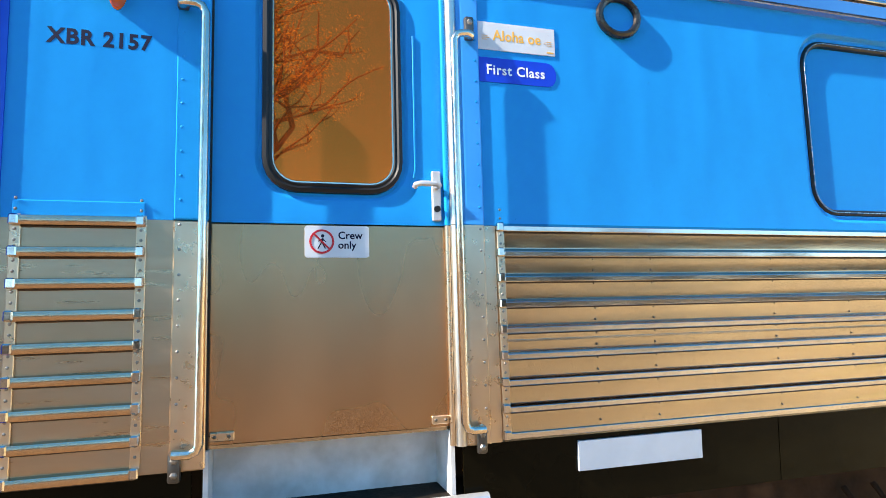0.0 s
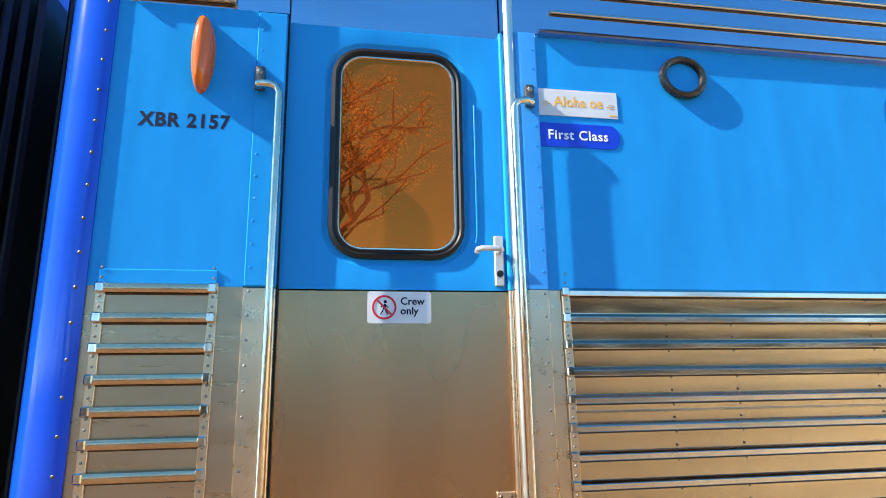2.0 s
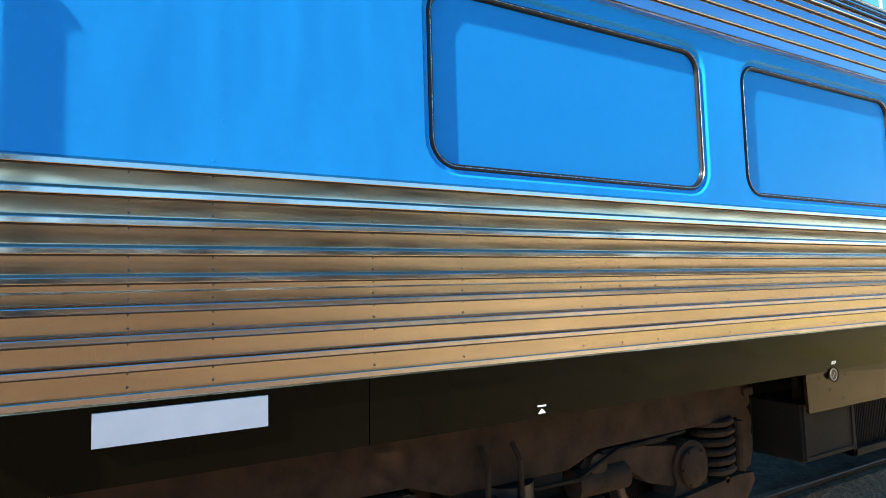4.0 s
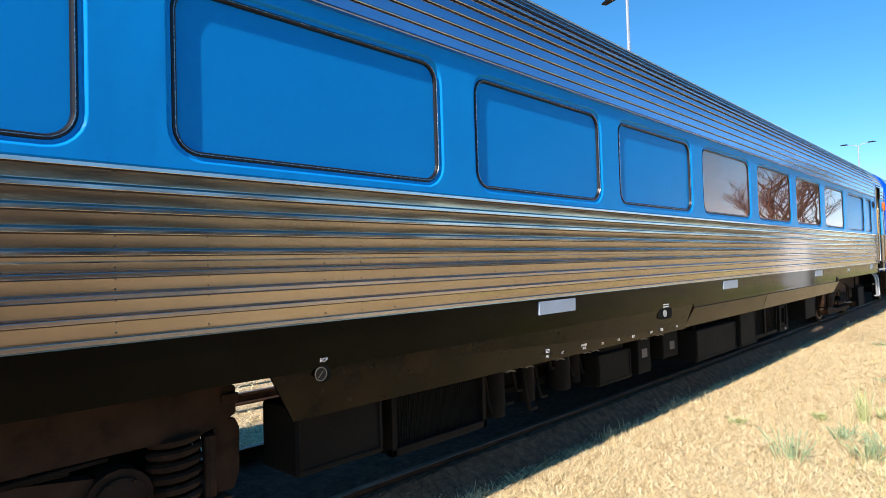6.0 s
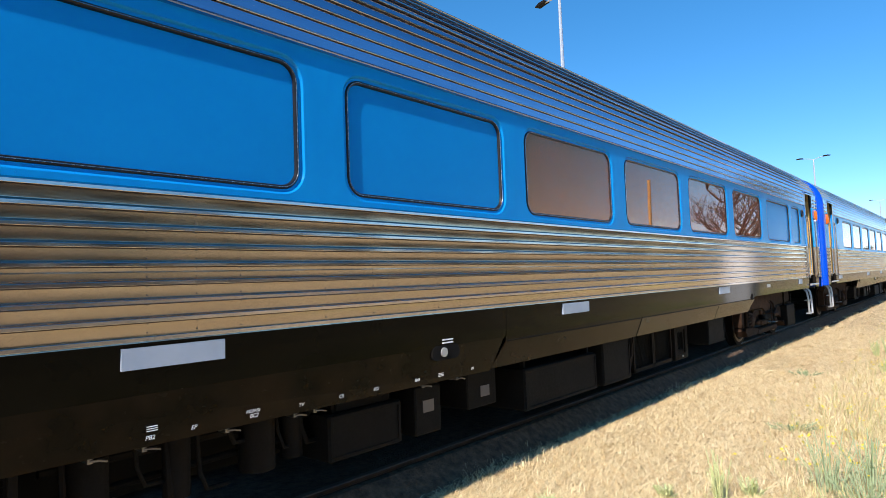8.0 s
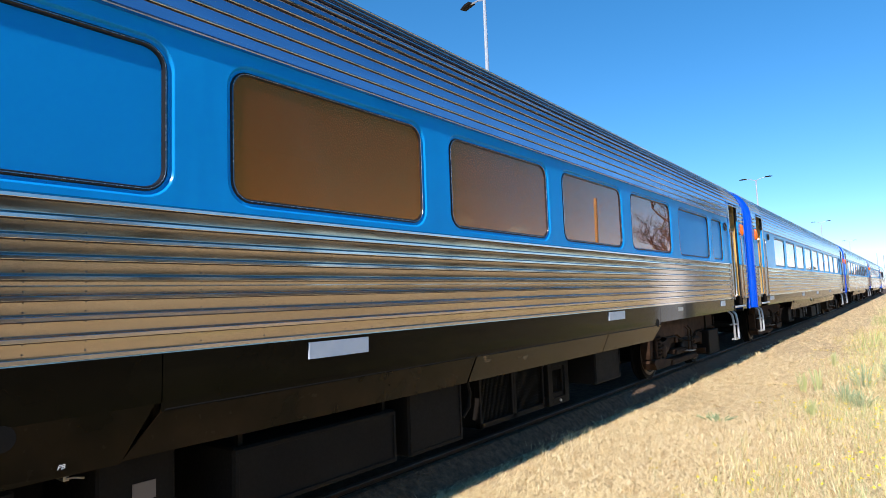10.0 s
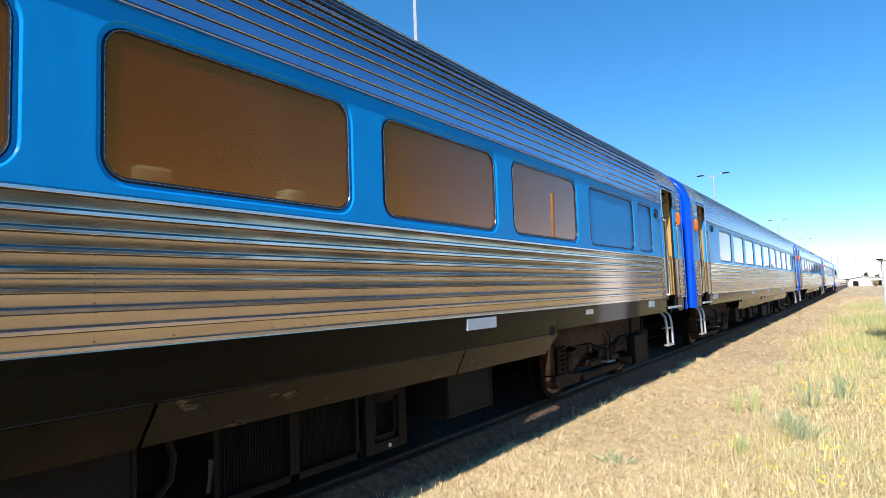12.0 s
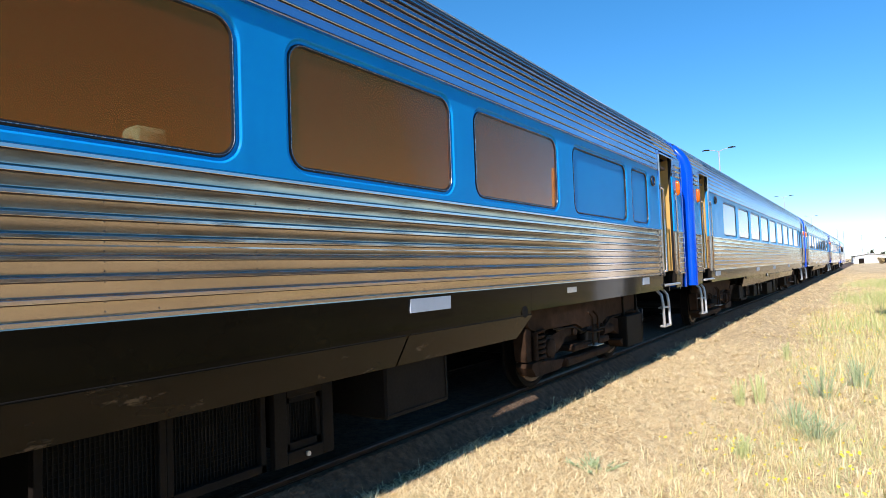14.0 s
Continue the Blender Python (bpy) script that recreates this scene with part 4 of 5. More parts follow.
def signs(car):
    """Lettering, plates and marks that only the first carriage shows."""
    lettering("fleet_lettering", "XBR 2157", 0.064, -0.374, -0.0004, 2.652, NAVY, car, 0.003, 0.93, spacing=1.12)
    pl = part("name_plate", boxed(0.942, 1.238, -0.0035, 0.001, 2.766, 2.868), WHITE, car, "white name plate with gold lettering")
    lettering("lettering", "Aloha oe", 0.055, 1.09, -0.0040, 2.803, GOLD, pl, 0.0012, 0.92, "CENTER")
    bm = bmesh.new()
    for i, (w, zz) in enumerate(((0.022, 2.816), (0.03, 2.809), (0.02, 2.802))):
        box(bm, 0.955, 0.955 + w, -0.0045, -0.0035, zz, zz + 0.0015)
        box(bm, 1.225 - w, 1.225, -0.0045, -0.0035, zz, zz + 0.0015)
    box(bm, 1.205, 1.232, -0.0045, -0.0035, 2.774, 2.779)
    part("rules", bm, GOLD, pl)
    o = [(0.942, 2.648), (1.2, 2.648)] + [(1.205 + 0.034 * math.cos(a), 2.692 + 0.044 * math.sin(a)) for a in [math.radians(-80 + 20 * i) for i in range(9)]] + [(1.2, 2.737), (0.942, 2.737)]
    pl = part("class_plate", plate(bmesh.new(), o, -0.003, 0.001), SIGNBLUE, car, "blue round-ended class plate")
    lettering("lettering", "First Class", 0.05, 0.968, -0.004, 2.677, PRINT, pl, 0.0012, 0.96, spacing=1.1)
    sg = part("crew_sign", plate(bmesh.new(), rr(0.348, 0.552, 2.032, 2.134, 0.008, 3), 0.026, 0.03), WHITE, car, "white crew notice with a red prohibition ring")
    lettering("lettering", "Crew", 0.034, 0.452, 0.0252, 2.092, NAVY, sg, 0.0008)
    lettering("lettering", "only", 0.034, 0.452, 0.0252, 2.061, NAVY, sg, 0.0008)
    cx, cz = 0.401, 2.083
    ring = [[(cx + r * math.cos(k), y, cz + r * math.sin(k)) for k in [2 * math.pi * i / 28 for i in range(28)]] for r, y in ((0.039, 0.0265), (0.039, 0.0245), (0.0325, 0.0245), (0.0325, 0.0265))]
    bm = sweep(bmesh.new(), ring)
    d = 0.026
    o = [(cx - d - 0.002, cz + d - 0.002), (cx + d - 0.002, cz - d - 0.002), (cx + d + 0.002, cz - d + 0.002), (cx - d + 0.002, cz + d + 0.002)]
    plate(bm, o, 0.024, 0.0265)
    part("ring", bm, RED, sg)
    bm = disc(bmesh.new(), cx + 0.003, 0.0252, 0.0265, cz + 0.018, 0.0055, 12)
    for q in ([(0, 0.011), (0.006, 0.011), (0.004, -0.006), (-0.004, -0.006)], [(0.0, -0.004), (0.004, -0.005), (0.013, -0.022), (0.009, -0.023)], [(-0.004, -0.005), (0.0, -0.004), (-0.01, -0.023), (-0.014, -0.022)], [(0.003, 0.01), (0.014, 0.0), (0.012, -0.002), (0.002, 0.006)], [(-0.0, 0.01), (-0.012, 0.002), (-0.01, -0.001), (0.0, 0.006)]):
        plate(bm, [(cx + u, cz + w) for u, w in q], 0.0252, 0.0265)
    part("pictogram", bm, NAVY, sg)
    # jacking mark
    bm = boxed(2.883, 2.927, 0.0165, 0.021, 1.226, 1.233)
    plate(bm, [(2.886, 1.198), (2.926, 1.198), (2.906, 1.218)], 0.0165, 0.021)
    part("jacking_mark", bm, PRINT, car)
    # pressure gauge and its tag
    ga = part("pressure_gauge", disc(bmesh.new(), 5.135, 0.010, 0.016, 1.157, 0.034, 24), BLACK, car, "round brake pressure gauge")
    rim = [[(5.135 + r * math.cos(k), y, 1.157 + r * math.sin(k)) for k in [2 * math.pi * i / 24 for i in range(24)]] for r, y in ((0.036, 0.013), (0.036, 0.007), (0.032, 0.007), (0.032, 0.0105))]
    part("rim", sweep(bmesh.new(), rim), WORNBOLT, ga)
    part("needle", plate(bmesh.new(), [(5.117, 1.139), (5.119, 1.137), (5.150, 1.170), (5.148, 1.172)], 0.008, 0.0098), WORNBOLT, ga)
    lettering("gauge_lettering", "BCP", 0.027, 5.135, 0.0185, 1.216, PRINT, car, 0.0006, slope=0.2)
    for txt, x, z in (("PB2", 7.2, 0.962), ("EP", 7.42, 0.968), ("BC2", 7.74, 0.962), ("RELEASE", 7.72, 0.99), ("TV", 8.05, 0.965), ("CR", 8.34, 0.965), ("BC1", 8.62, 0.965), ("SMR", 9.0, 0.965), ("PB", 9.62, 0.965)):
        lettering("valve_lettering", txt, 0.022 if txt == "RELEASE" else 0.029, x, 0.0455, z, PRINT, car, 0.0005, slope=0.3)
    for x, w, z, h, n in ((7.21, 0.05, 1.0, 0.004, 3), (9.25, 0.05, 0.965, 0.004, 3), (9.27, 0.12, 1.2, 0.01, 2)):
        for k in range(n):
            part("marking_bar", boxed(x, x + w, 0.0445 if z < 1.1 else 0.0155, 0.05 if z < 1.1 else 0.0205, z + (h * 2 + 0.002) * k, z + h + (h * 2 + 0.002) * k), PRINT, car)


car_a = tagged(build_car(0.0, {4, 5, 6, 7}, True), "blue and stainless steel passenger carriage, standing on rails", "train carriage", "train")
car_b = tagged(build_car(24.805, set(range(9))), "blue and stainless steel passenger carriage with bronze windows", "train carriage", "train")
for ox in (-24.805, 49.61, 74.415):
    copy_thing(car_b, pose(ox, 0, 0))


def headrest_row():
    """Seats that show their pale covers behind the bronze glass."""
    bm = boxed(-0.17, 0.17, 0.02, 0.12, 0.0, 0.54, bevel=0.04, seg=3)
    box(bm, -0.17, 0.17, -0.42, 0.06, -0.2, 0.0, bevel=0.05, seg=2)
    box(bm, -0.14, 0.14, -0.3, 0.0, -0.46, -0.2)
    seat = tagged(finish("coach_seat", bm, SEATCLOTH, None, "", 40), "dark cloth coach seat with a pale headrest cover", "seat", "coach seats")
    bm = boxed(-0.13, 0.13, -0.02, 0.13, 0.45, 0.6, bevel=0.03, seg=3)
    part("headrest_cover", bm, HEADREST, seat)
    return seat


seat = headrest_row()
seat.matrix_basis = pose(0.33, 0.215, 1.68, 0, 0, 180)
for x, w, z in ((12.71, 0.98, 1.72), (13.67, 0.6, 1.715)):
    copy_thing(seat, pose(x, 0.16, z, 0, 0, 180) @ Matrix.Diagonal((w, 1, 1, 1)))

# ---- locomotive at the head of the train ----


def build_locomotive(x):
    loco = new("locomotive")
    loco.location = (x, 0, 0)
    prof = [(0.0, 1.0)] + [(y, z) for y, z in ROOF if z < 4.14]
    prof += [(2.9 - y, z) for y, z in reversed(prof)]
    part("body", prism(bmesh.new(), prof, 0.0, 14.0), ULTRA, loco, "", 40)
    nose = [(y * 0.9 + 0.15, 1.0 + (z - 1.0) * 0.55) for y, z in prof]
    part("nose", sweep(bmesh.new(), [[(14.0, y, z) for y, z in prof], [(15.2, y, z) for y, z in [(q[0] * 0.97 + 0.04, q[1] * 0.96) for q in prof]], [(17.2, y, z) for y, z in nose]], True, False, True), SKIRT, loco, "dark sloping nose", 40)
    part("lower_band", boxed(0.5, 13.8, -0.012, 0.02, 1.3, 2.0), STEEL, loco)
    part("side_grille", boxed(2.0, 8.0, -0.012, 0.02, 2.3, 3.0, bevel=0.01), DARKCORE, loco)
    part("fuel_tank", boxed(6.0, 10.0, 0.3, 2.6, 0.4, 1.0, bevel=0.03), UNDER, loco)
    for bx in (3.0, 13.5):
        build_bogie(loco, bx)
    return tagged(loco, "dark blue diesel locomotive at the head of the train", "locomotive", "train")


build_locomotive(99.1)

# ---- ground and track ----


def grass_material():
    m, nt, b = mat_base("dry_grass_ground", (0.4, 0.3, 0.14), 0.95)
    v = coords(nt)
    big = noise_of(nt, v, 0.35, 5)
    fine = None
    for turn, seed in ((0.35, 0.0), (1.45, 7.3), (2.55, 15.1)):
        # one lay of fallen straws, seen as long thin streaks
        spin, draw = nt.nodes.new("ShaderNodeMapping"), nt.nodes.new("ShaderNodeMapping")
        spin.inputs["Rotation"].default_value = (0, 0, turn)
        spin.inputs["Location"].default_value = (seed, seed, 0)
        draw.inputs["Scale"].default_value = (9, 95, 1)
        nt.links.new(v, spin.inputs["Vector"])
        nt.links.new(spin.outputs["Vector"], draw.inputs["Vector"])
        lay = nt.nodes.new("ShaderNodeTexNoise")
        lay.inputs["Scale"].default_value, lay.inputs["Detail"].default_value, lay.inputs["Distortion"].default_value = 1.0, 2.0, 1.2
        nt.links.new(draw.outputs["Vector"], lay.inputs["Vector"])
        if fine is None:
            fine = lay.outputs["Fac"]
        else:
            top = nt.nodes.new("ShaderNodeMath")
            top.operation = "MAXIMUM"
            nt.links.new(fine, top.inputs[0])
            nt.links.new(lay.outputs["Fac"], top.inputs[1])
            fine = top.outputs[0]
    mx = nt.nodes.new("ShaderNodeMix")
    mx.data_type = "RGBA"
    mx.blend_type = "MULTIPLY"
    mx.inputs[0].default_value = 1.0
    # browner towards low x and -y, put in to darken the steel's reflections
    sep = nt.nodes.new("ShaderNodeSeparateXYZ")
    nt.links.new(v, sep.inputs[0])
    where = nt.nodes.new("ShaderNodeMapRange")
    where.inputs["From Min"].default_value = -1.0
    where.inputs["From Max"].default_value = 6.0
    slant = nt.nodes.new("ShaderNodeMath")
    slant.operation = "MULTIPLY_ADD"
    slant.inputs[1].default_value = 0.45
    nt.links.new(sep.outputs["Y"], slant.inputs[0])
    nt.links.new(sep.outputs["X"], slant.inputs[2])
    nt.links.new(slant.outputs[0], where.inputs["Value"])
    mirror_tone = nt.nodes.new("ShaderNodeMix")
    mirror_tone.data_type = "RGBA"
    nt.links.new(where.outputs[0], mirror_tone.inputs[0])
    mirror_tone.inputs[6].default_value = (0.27, 0.17, 0.085, 1)
    nt.links.new(ramp(nt, big, [(0.3, (0.64, 0.44, 0.22)), (0.7, (0.86, 0.66, 0.36))]), mirror_tone.inputs[7])
    nt.links.new(mirror_tone.outputs[2], mx.inputs[6])
    nt.links.new(ramp(nt, fine, [(0.48, grey(0.2)), (0.62, grey(1.15))]), mx.inputs[7])
    nt.links.new(mx.outputs[2], b.inputs["Base Color"])
    bump(nt, b, fine, 1.0, 0.02)
    return m


def blade_material(name, tones):
    m, nt, b = mat_base(name, tones[0], 0.7)
    g = nt.nodes.new("ShaderNodeNewGeometry")
    n = len(tones)
    nt.links.new(ramp(nt, g.outputs["Random Per Island"], [(i / (n - 1), c) for i, c in enumerate(tones)]), b.inputs["Base Color"])
    return m


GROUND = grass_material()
STRAW = blade_material("straw_blades", [(0.40, 0.25, 0.09), (0.93, 0.74, 0.40), (0.99, 0.88, 0.56), (0.68, 0.47, 0.20)])
WEED = blade_material("weed_stalks", [(0.68, 0.58, 0.24), (0.50, 0.50, 0.19), (0.78, 0.66, 0.36), (0.38, 0.44, 0.18)])
GREEN = blade_material("grey_green_weed", [(0.28, 0.36, 0.18), (0.40, 0.47, 0.26), (0.33, 0.41, 0.22)])
LIGHTGREEN = blade_material("light_green_grass", [(0.52, 0.56, 0.24), (0.62, 0.60, 0.30), (0.40, 0.48, 0.20), (0.70, 0.64, 0.34)])
LUSH = blade_material("green_weed_blades", [(0.34, 0.42, 0.14), (0.48, 0.50, 0.20), (0.58, 0.54, 0.24), (0.28, 0.36, 0.12)])
VERGE = blade_material("yellowing_grass", [(0.74, 0.58, 0.28), (0.48, 0.42, 0.15), (0.84, 0.70, 0.38), (0.58, 0.50, 0.20)])
YELLOW, _, _ = mat_base("yellow_flower", (0.80, 0.62, 0.03), 0.7)
BALLAST = varied("dusty_ballast", (0.05, 0.029, 0.016), (0.17, 0.105, 0.06), 0.95, scale=14, fine=1.0, fine_scale=35, dist=0.03)

bm = bmesh.new()
vs = [bm.verts.new(p) for p in ((-900, -900, -0.035), (1800, -900, -0.035), (1800, 900, -0.035), (-900, 900, -0.035))]
bm.faces.new(vs)
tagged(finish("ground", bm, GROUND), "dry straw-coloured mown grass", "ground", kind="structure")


def track(y_mid, x0, x1, name):
    prof = [(y_mid - 1.15, -0.04), (y_mid - 1.03, -0.01), (y_mid - 0.93, 0.075), (y_mid - 0.83, 0.15), (y_mid - 0.77, 0.155), (y_mid - 0.7, 0.10), (y_mid + 0.9, 0.10), (y_mid + 1.25, -0.01), (y_mid + 1.4, -0.04)]
    if name == "main":
        tagged(finish("track_bed", prism(bmesh.new(), prof, x0, x1, False), BALLAST), "dusty dark ballast under the rails", "track bed", kind="structure")
    for s in (-0.75, 0.75):
        y = y_mid + s
        lift = 0.06
        base = [(y - 0.06, 0.0), (y + 0.06, 0.0), (y + 0.06, 0.015), (y + 0.012, 0.03), (y + 0.012, 0.1), (y + 0.035, 0.112), (y + 0.035, 0.136), (y - 0.035, 0.136), (y - 0.035, 0.112), (y - 0.012, 0.1), (y - 0.012, 0.03), (y - 0.06, 0.015)]
        base = [(q, z + lift) for q, z in base]
        ob = tagged(finish("rail", prism(bmesh.new(), base, x0, x1), RUST), "rusty steel rail with a worn bright head", "rail", "rails", "structure")
        part("rail_head", prism(bmesh.new(), [(y - 0.03, 0.136 + lift), (y + 0.03, 0.136 + lift), (y + 0.026, 0.142 + lift), (y - 0.026, 0.142 + lift)], x0, x1), RAILTOP, ob)


track(1.45, -60, 400, "main")
track(5.15, -60, 400, "yard")


def blades(name, n, area, height, width, lean, mat, seed, label, keep=None, clump=0):
    """Many thin upright or fallen blades as one mesh."""
    rg = np.random.RandomState(seed)
    x = rg.uniform(area[0], area[1], n) if area[4] == 0 else area[0] + (area[1] - area[0]) * rg.uniform(0, 1, n) ** area[4]
    y = rg.uniform(area[2], area[3], n)
    if clump:
        c = rg.randint(0, max(n // clump, 1), n)
        x, y = x[c] + rg.normal(0, 0.022, n), y[c] + rg.normal(0, 0.022, n)
    if keep is not None:
        k = keep(x, y, rg)
        x, y = x[k], y[k]
        n = len(x)
    h = height * rg.uniform(0.4, 1.3, n)
    a = rg.uniform(0, 2 * np.pi, n)
    l = lean * (rg.uniform(0.75, 1.1, n) if lean > 1.0 else rg.uniform(0.2, 1.2, n))
    dx, dy = np.cos(a), np.sin(a)
    w = width * rg.uniform(0.6, 1.4, n)
    px, py = -dy * w, dx * w
    sl_, cl_ = np.sin(l), np.cos(l)
    lift = rg.uniform(0.0, 0.02, n) * (lean > 1.0) - 0.04
    pts = np.stack([np.stack([x - px, y - py, lift], 1), np.stack([x + px, y + py, lift], 1),
                    np.stack([x + px * 0.8 + dx * sl_ * h * 0.55, y + py * 0.8 + dy * sl_ * h * 0.55, lift + cl_ * h * 0.6], 1),
                    np.stack([x - px * 0.8 + dx * sl_ * h * 0.55, y - py * 0.8 + dy * sl_ * h * 0.55, lift + cl_ * h * 0.6], 1),
                    np.stack([x + dx * sl_ * h * 1.15, y + dy * sl_ * h * 1.15, lift + cl_ * h * 0.95], 1)], 1).reshape(-1, 3)
    base = np.arange(n)[:, None] * 5
    me = bpy.data.meshes.new(name)
    me.vertices.add(len(pts))
    me.vertices.foreach_set("co", pts.ravel())
    loops = np.concatenate([base + [0, 1, 2, 3], base + [3, 2, 4]], 1).ravel()
    me.loops.add(len(loops))
    me.loops.foreach_set("vertex_index", loops.astype(np.int32))
    starts = (np.arange(n)[:, None] * 7 + [0, 4]).ravel()
    me.polygons.add(2 * n)
    me.polygons.foreach_set("loop_start", starts.astype(np.int32))
    me.update(calc_edges=True)
    me.materials.append(mat)
    return tagged(new(name, me), label, "grass", kind="stuff")


def patchy(x, y, rg):
    v = np.sin(x * 0.9 + 1.3 * np.sin(y * 0.7)) + np.sin(y * 1.1 + 0.8 * np.sin(x * 0.5)) + rg.uniform(-1, 1, len(x))
    return v > 0.2


def rough_edge(x, y, rg):
    return y < -1.55 - 0.25 * np.sin(x * 0.35) + rg.normal(0, 0.3, len(x))


def faded(x, y, rg):
    return (x > 4.5 + rg.uniform(0, 3, len(x)) ** 1.5) & (y > -4.5 + rg.uniform(0, 1.6, len(x))) & (x < 26 - rg.uniform(0, 4, len(x)))


blades("mown_straw", 150000, (4.5, 26, -4.5, 0.62, 1.45), 0.085, 0.0022, 1.4, STRAW, 1, "short mown dry straw lying flat", faded, 14)
blades("mown_straw", 130000, (5.5, 17, -2.6, 0.5, 1.3), 0.075, 0.0026, 1.25, STRAW, 21, "short cut straw heaped in a mat", faded)
blades("mown_straw", 240000, (4.5, 26, -4.2, 0.62, 1.45), 0.11, 0.0025, 1.5, STRAW, 11, "loose cut straw lying flat", faded)
blades("mown_straw", 80000, (20, 85, -9, 0.5, 1.4), 0.09, 0.0042, 1.2, STRAW, 2, "short mown dry straw lying flat", None, 12)
blades("mown_straw", 14000, (-4, 12, 3.2, 9, 0), 0.12, 0.006, 1.2, STRAW, 8, "short mown dry straw beyond the train")
blades("yellow_green_grass", 45000, (11.0, 30, -6, -1.4, 1.5), 0.12, 0.002, 1.0, LIGHTGREEN, 17, "light green grass growing through the straw", lambda x, y, r: (y < -1.95 + 0.03 * (x - 12) + r.normal(0, 0.25, len(x))) & patchy(x * 1.7, y * 1.7, r), 7)
blades("green_weeds", 22000, (24, 60, -4.6, -1.2, 1.3), 0.34, 0.0045, 0.55, LUSH, 27, "greener weeds near the cabin", lambda x, y, r: (y < -1.75 + 0.012 * (x - 26) + r.normal(0, 0.15, len(x))) & (patchy(x * 0.6, y, r)), 7)
blades("edge_tufts", 7000, (5.0, 40, 0.18, 0.5, 1.4), 0.11, 0.0018, 0.7, STRAW, 37, "ragged dry tufts along the shadow edge", lambda x, y, r: np.sin(x * 3.1) + np.sin(x * 1.3 + 1) > 0.3, 9)
blades("standing_straw", 9000, (4.0, 40, -7, 0.6, 1.4), 0.09, 0.0018, 0.8, STRAW, 3, "short standing dry grass stalks")
blades("weed_stalks", 70000, (8.5, 46, -7, -0.7, 1.4), 0.15, 0.0022, 0.85, WEED, 4, "taller yellow-green dry weeds", lambda x, y, r: rough_edge(x, y, r) & patchy(x, y, r), 6)
blades("tall_straw", 45000, (9.0, 80, -9, -0.7, 1.5), 0.13, 0.0022, 1.0, STRAW, 5, "taller dry grass", rough_edge, 6)
blades("green_weeds", 26000, (18, 62, -8, -1.0, 1.0), 0.26, 0.004, 0.5, WEED, 7, "yellow-green weeds further along", lambda x, y, r: (y < -1.7 + 0.008 * (x - 20) + r.normal(0, 0.3, len(x))) & patchy(x, y, r), 6)
blades("weed_stalks", 24000, (13.0, 36, -5.0, -1.3, 1.5), 0.17, 0.0021, 0.8, VERGE, 43, "taller yellowing grass on the verge", rough_edge, 5)


def weed_clump(x, y, h, seed, mat=None, spread=0.12, label="grey-green leafy weed among dry grass"):
    rg = random.Random(seed)
    bm = bmesh.new()
    for i in range(30):
        a, r, hh = rg.uniform(0, 6.28), rg.uniform(0, spread), h * rg.uniform(0.5, 1.1)
        bx, by = r * math.cos(a), r * math.sin(a)
        tip = (bx * 2.2, by * 2.2, hh)
        tube(bm, [(bx, by, 0), (bx * 1.5, by * 1.5, hh * 0.6), tip], 0.003, 4)
        for k in range(9):
            f = 0.25 + 0.08 * k
            c = Vector((bx * (1 + 1.2 * f), by * (1 + 1.2 * f), hh * f))
            d = Vector((rg.uniform(-1, 1), rg.uniform(-1, 1), rg.uniform(0.1, 0.8))).normalized() * rg.uniform(0.018, 0.042)
            s = Vector((-d.y, d.x, 0)).normalized() * 0.006
            bm.faces.new([bm.verts.new(q) for q in (c, c + d * 0.5 + s, c + d, c + d * 0.5 - s)])
    ob = finish("weed_clump", bm, mat or GREEN)
    ob.location = (x, y, -0.035)
    return tagged(ob, label, "weed", "weeds")


for i, (x, y, h) in enumerate(((8.98, -1.15, 0.26), (11.3, -1.98, 0.42), (11.55, -2.2, 0.40), (11.1, -2.25, 0.3), (9.88, -1.35, 0.12), (9.64, -1.75, 0.22), (9.4, -1.62, 0.18), (13.12, -1.38, 0.08), (18.82, -2.02, 0.28), (18.5, -2.2, 0.24), (20.36, -2.16, 0.36), (16.78, -0.82, 0.08), (21.2, -2.5, 0.4), (24.5, -3.2, 0.4), (27.0, -4.2, 0.5))):
    weed_clump(x, y, h, 20 + i)
for i, (x, y, h) in enumerate(((10.65, -1.4, 0.36), (10.51, -1.05, 0.1), (9.86, -0.45, 0.08), (10.9, -1.55, 0.14), (19.59, -1.43, 0.3), (19.75, -1.6, 0.34), (23.24, -1.52, 0.3), (17.6, -1.75, 0.2))):
    weed_clump(x, y, h, 60 + i, LIGHTGREEN, 0.05, "tall yellow-green weed in the mown straw")
for i, (x, y) in enumerate(((10.48, -2.01), (10.6, -2.12))):
    weed_clump(x, y, 0.1, 80 + i, LUSH, 0.1, "low dark green tuft in the straw")


